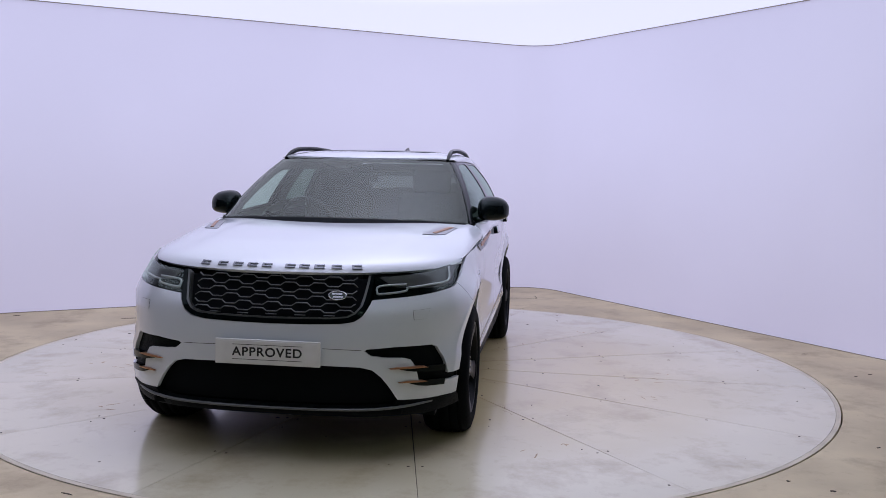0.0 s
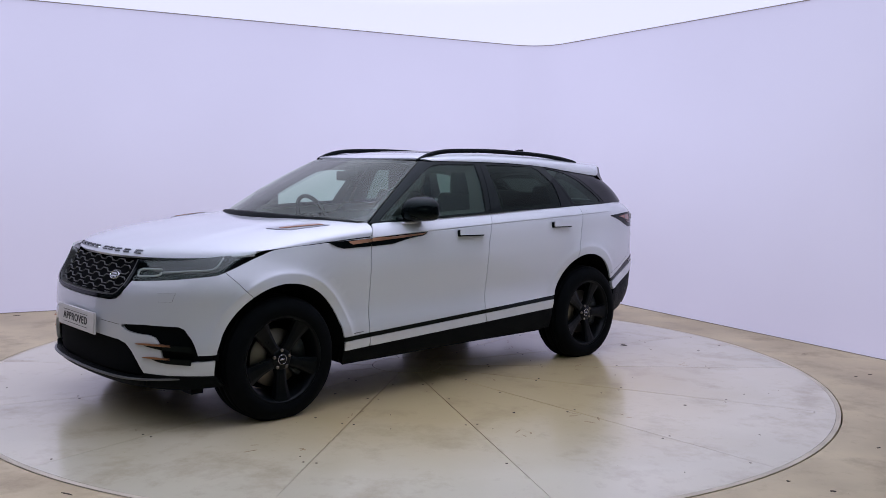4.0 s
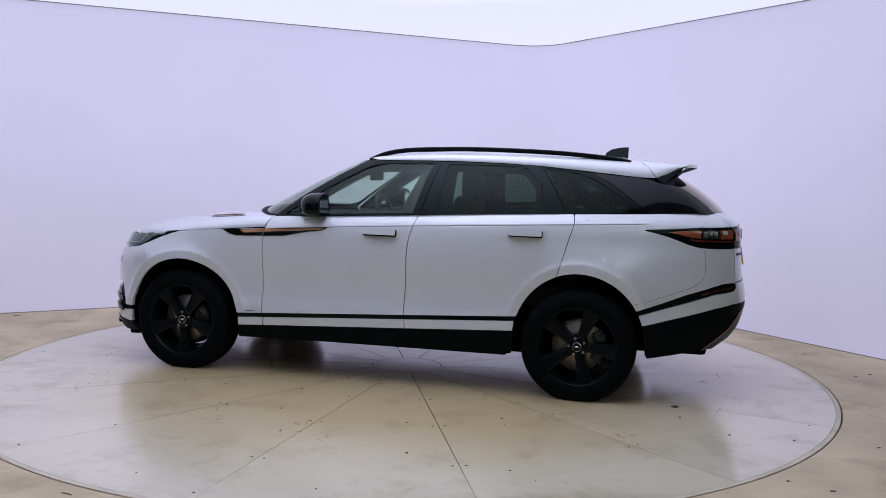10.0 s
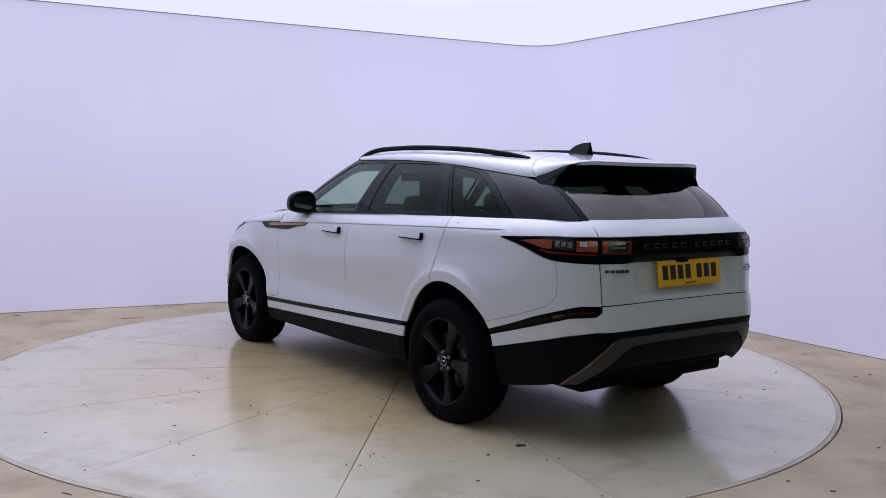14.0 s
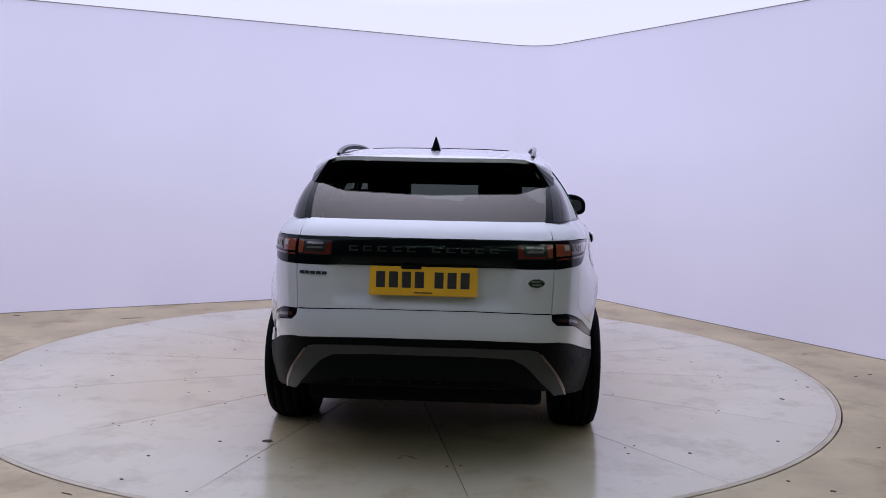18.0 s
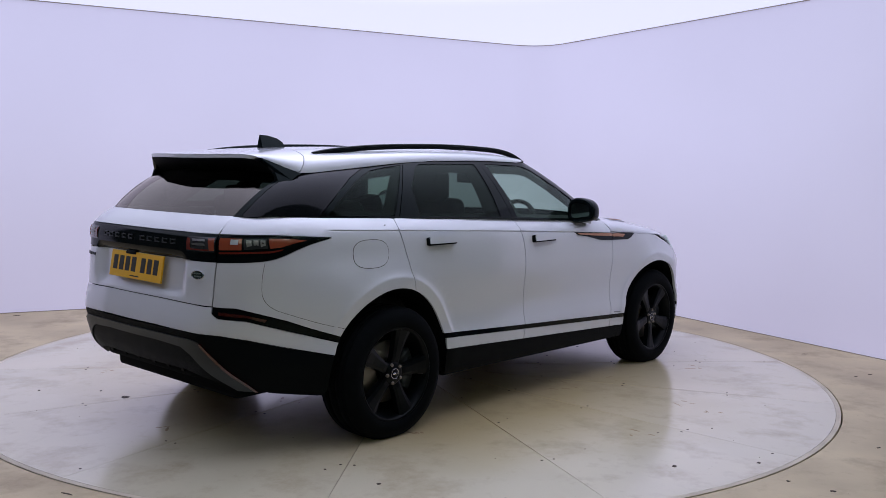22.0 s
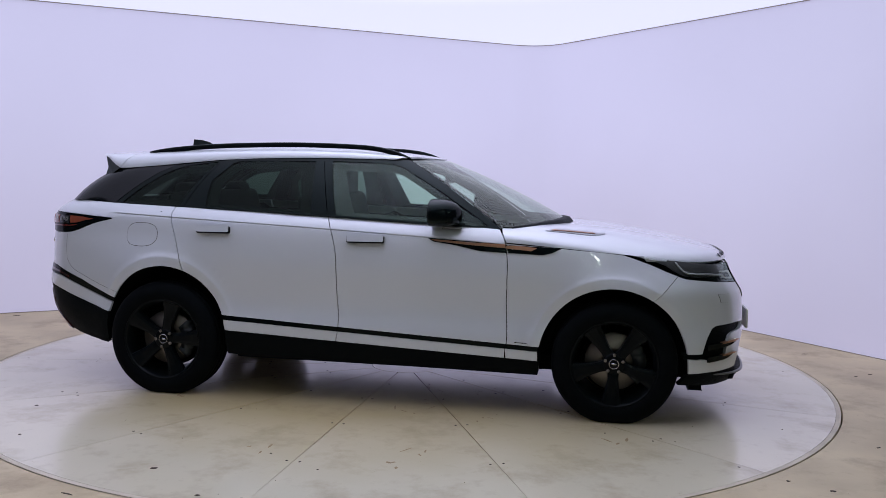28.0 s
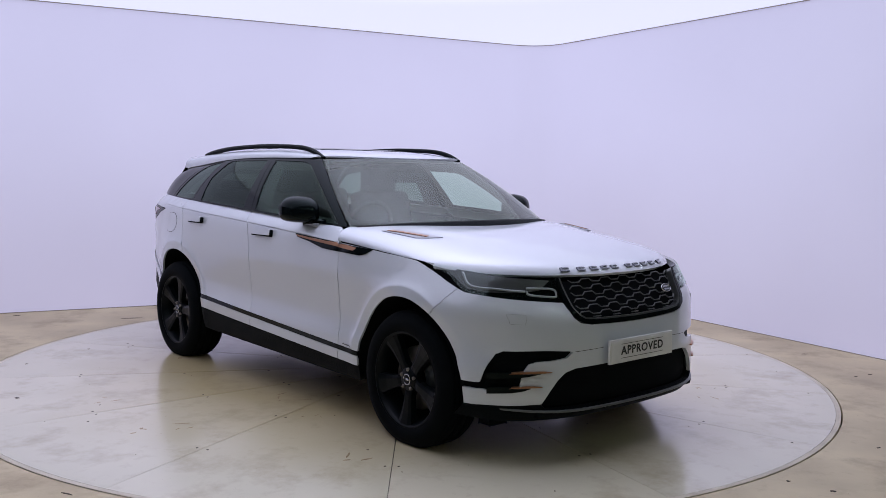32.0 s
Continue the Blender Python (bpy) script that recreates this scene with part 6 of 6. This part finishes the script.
# door mirrors
MIRROR = material("mirror_silver", (0.75, 0.77, 0.8), 0.03, 1.0)
for s in (1, -1):
    bm = bmesh.new()
    bmesh.ops.create_uvsphere(bm, u_segments=36, v_segments=22, radius=1)
    for v in bm.verts:
        x, y, z = v.co
        y *= s
        X = math.copysign(abs(x) ** 0.8, x)
        Y = math.copysign(abs(y) ** (0.82 if z > 0 else 0.68), y)
        Z = math.copysign(abs(z) ** (0.88 if z > 0 else 0.5), z)
        X = X * (0.148 - 0.05 * Y) if X > 0 else -0.028 * min(1, -x / 0.35) ** 0.8
        Z = Z * (0.088 - 0.012 * Y) if Z > 0 else Z * (0.078 - 0.008 * Y)
        v.co = (0.345 + X, s * (0.955 + 0.107 * Y), 1.217 + Z)
    shell = part("door_mirror", finish(bm), GLOSS_BLACK, car, "gloss black door mirror")
    bm = bmesh.new()
    oval = []
    for k in range(32):
        a = 2 * math.pi * k / 32
        Y, Z = math.copysign(abs(math.cos(a)) ** 0.55, math.cos(a)), math.copysign(abs(math.sin(a)) ** 0.55, math.sin(a))
        oval.append((0.955 + 0.076 * Y, 1.217 + Z * (0.050 - 0.006 * Y)))
    back_ = [bm.verts.new((0.323, s * a, b)) for a, b in oval]
    front_ = [bm.verts.new((0.3160, s * (0.955 + (a - 0.955) * 0.98), 1.217 + (b - 1.217) * 0.98)) for a, b in oval]
    bm.faces.new(front_)
    bm.faces.new(list(reversed(back_)))
    for k in range(32):
        bm.faces.new((back_[k], back_[(k + 1) % 32], front_[(k + 1) % 32], front_[k]))
    part("mirror_glass", finish(bm), MIRROR, shell, "mirror glass", False)
    bm = bmesh.new()
    tube(bm, [(0.50, s * 0.835, 1.150), (0.45, s * 0.885, 1.152), (0.38, s * 0.94, 1.158)], lambda t: 0.035 - 0.01 * t, 10, 0.45)
    part("mirror_arm", finish(bm), GLOSS_BLACK, shell, "black mirror arm")

    bm = bmesh.new()
    box(bm, 0.39, 0.50, 0.845 * s, 0.925 * s, 1.126, 1.136, 0.004)
    part("mirror_foot", finish(bm), WHITE, shell, "white foot")

# interior
def seat(name, x, y, width):
    e = new(name)
    e.parent = car
    bm = bmesh.new()
    box(bm, x - 0.27, x + 0.27, y - width / 2, y + width / 2, 0.55, 0.74, 0.05, 3)
    part("cushion", bm, LEATHER, e)
    bm = bmesh.new()
    box(bm, -0.07, 0.07, y - width / 2, y + width / 2, 0.0, 0.66, 0.065, 4, Matrix.Translation((x - 0.27, 0, 0.66)) @ Matrix.Rotation(radians(-16), 4, "Y"))
    part("backrest", bm, LEATHER, e)
    return e


def headrest(owner, x, y, z, w=0.30, h=0.21):
    bm = bmesh.new()
    box(bm, x - 0.06, x + 0.06, y - w / 2, y + w / 2, z, z + h, 0.055, 4)
    part("headrest", bm, LEATHER, owner)


for y in (0.38, -0.38):
    s_ = seat("front_seat", -0.14, y, 0.52)
    headrest(s_, -0.60, y, 1.27)
rs = seat("rear_seat", -1.05, 0.0, 1.34)
for y in (0.42, 0.0, -0.42):
    headrest(rs, -1.50, y, 1.20, 0.25, 0.16 if y else 0.11)
bm = bmesh.new()
box(bm, 0.50, 0.98, -0.78, 0.78, 0.80, 1.06, 0.06, 3)
box(bm, 0.46, 0.62, -0.55, -0.20, 1.03, 1.12, 0.03, 3)
part("dashboard", bm, LEATHER, car, "dark dashboard")
bm = bmesh.new()
ring_ = [(0.31 + 0.185 * math.cos(a) * 0.38, -0.38 + 0.185 * math.sin(a), 1.09 + 0.185 * math.cos(a) * 0.92) for a in np.linspace(0, 2 * math.pi, 33)]
tube(bm, ring_, 0.016, 8)
box(bm, 0.29, 0.36, -0.44, -0.32, 1.04, 1.13, 0.02)
box(bm, 0.315, 0.33, -0.55, -0.21, 1.075, 1.095, 0.005)
part("steering_wheel", finish(bm), LEATHER, car, "dark steering wheel")
bm = bmesh.new()
box(bm, 0.255, 0.285, -0.125, 0.125, 1.385, 1.455, 0.014, 3)
part("rear_view_mirror", bm, SATIN_BLACK, car, "black interior mirror")
bm = bmesh.new()
box(bm, 0.15, 0.255, -0.07, 0.07, 1.455, 1.508, 0.012, 2)
part("camera_housing", bm, SATIN_BLACK, car, "black sensor housing")
bm = bmesh.new()
box(bm, -1.75, 0.9, -0.78, 0.78, 0.44, 0.48)
part("cabin_floor", bm, DEEP_BLACK, car, "dark cabin floor", False)
bm = bmesh.new()
box(bm, -2.2, -1.55, -0.62, 0.62, 1.02, 1.05, 0.01)
part("parcel_shelf", bm, LEATHER, car, "dark parcel shelf", False)
# scuttle under the screen, and wipers
bm = bmesh.new()
cols = []
for i in range(25):
    u = -0.9 + 1.8 * i / 24
    p = GLASSHOUSE(u, 0.0) if u >= 0 else glasshouse(-u, 0.0) * np.array([1, -1, 1])
    k = max(0.0, 1 - (u / 0.8) ** 2)
    cols.append([bm.verts.new((p[0] + 0.05, p[1], p[2] - 0.022)), bm.verts.new((p[0] + 0.015, p[1], p[2] + 0.010 + 0.008 * k)), bm.verts.new((p[0] - 0.035, p[1], p[2] + 0.012 + 0.010 * k)), bm.verts.new((p[0] - 0.06, p[1], p[2] - 0.03))])
for a, b in zip(cols[:-1], cols[1:]):
    for k in range(3):
        bm.faces.new((a[k], b[k], b[k + 1], a[k + 1]))
part("scuttle", finish(bm), SATIN_BLACK, car, "black scuttle panel")
for u0, u1 in ((-0.62, 0.02), (0.02, 0.66)):
    bm = bmesh.new()
    pts = []
    for k in range(9):
        p, n = frame_at(GLASSHOUSE, u0 + (u1 - u0) * k / 8, 0.006 + 0.012 * k / 8, np.array([0, 0, 0.9]))
        pts.append(p + n * 0.006)
    tube(bm, pts, lambda t: 0.009 - 0.004 * t, 6)
    part("wiper", finish(bm), SATIN_BLACK, car, "black windscreen wiper")


# ---- what turns ----
def motions():
    """The turntable turns steadily and carries the car round."""
    TURN, RATE = 265.1598, -9.73325
    spin, ride = [], []
    for i in range(65):
        t = i * 0.5
        a = radians(TURN + RATE * t)
        spin.append((t, pose(0, 0, 0, 0, 0, TURN + RATE * t)))
        x, y = 0.0613, -0.29515
        ride.append((t, pose(x * math.cos(a) - y * math.sin(a), x * math.sin(a) + y * math.cos(a), 0.0, 0, 0, TURN - 5.1092 + RATE * t)))
    walk(turntable, spin)
    walk(car, ride)


motions()
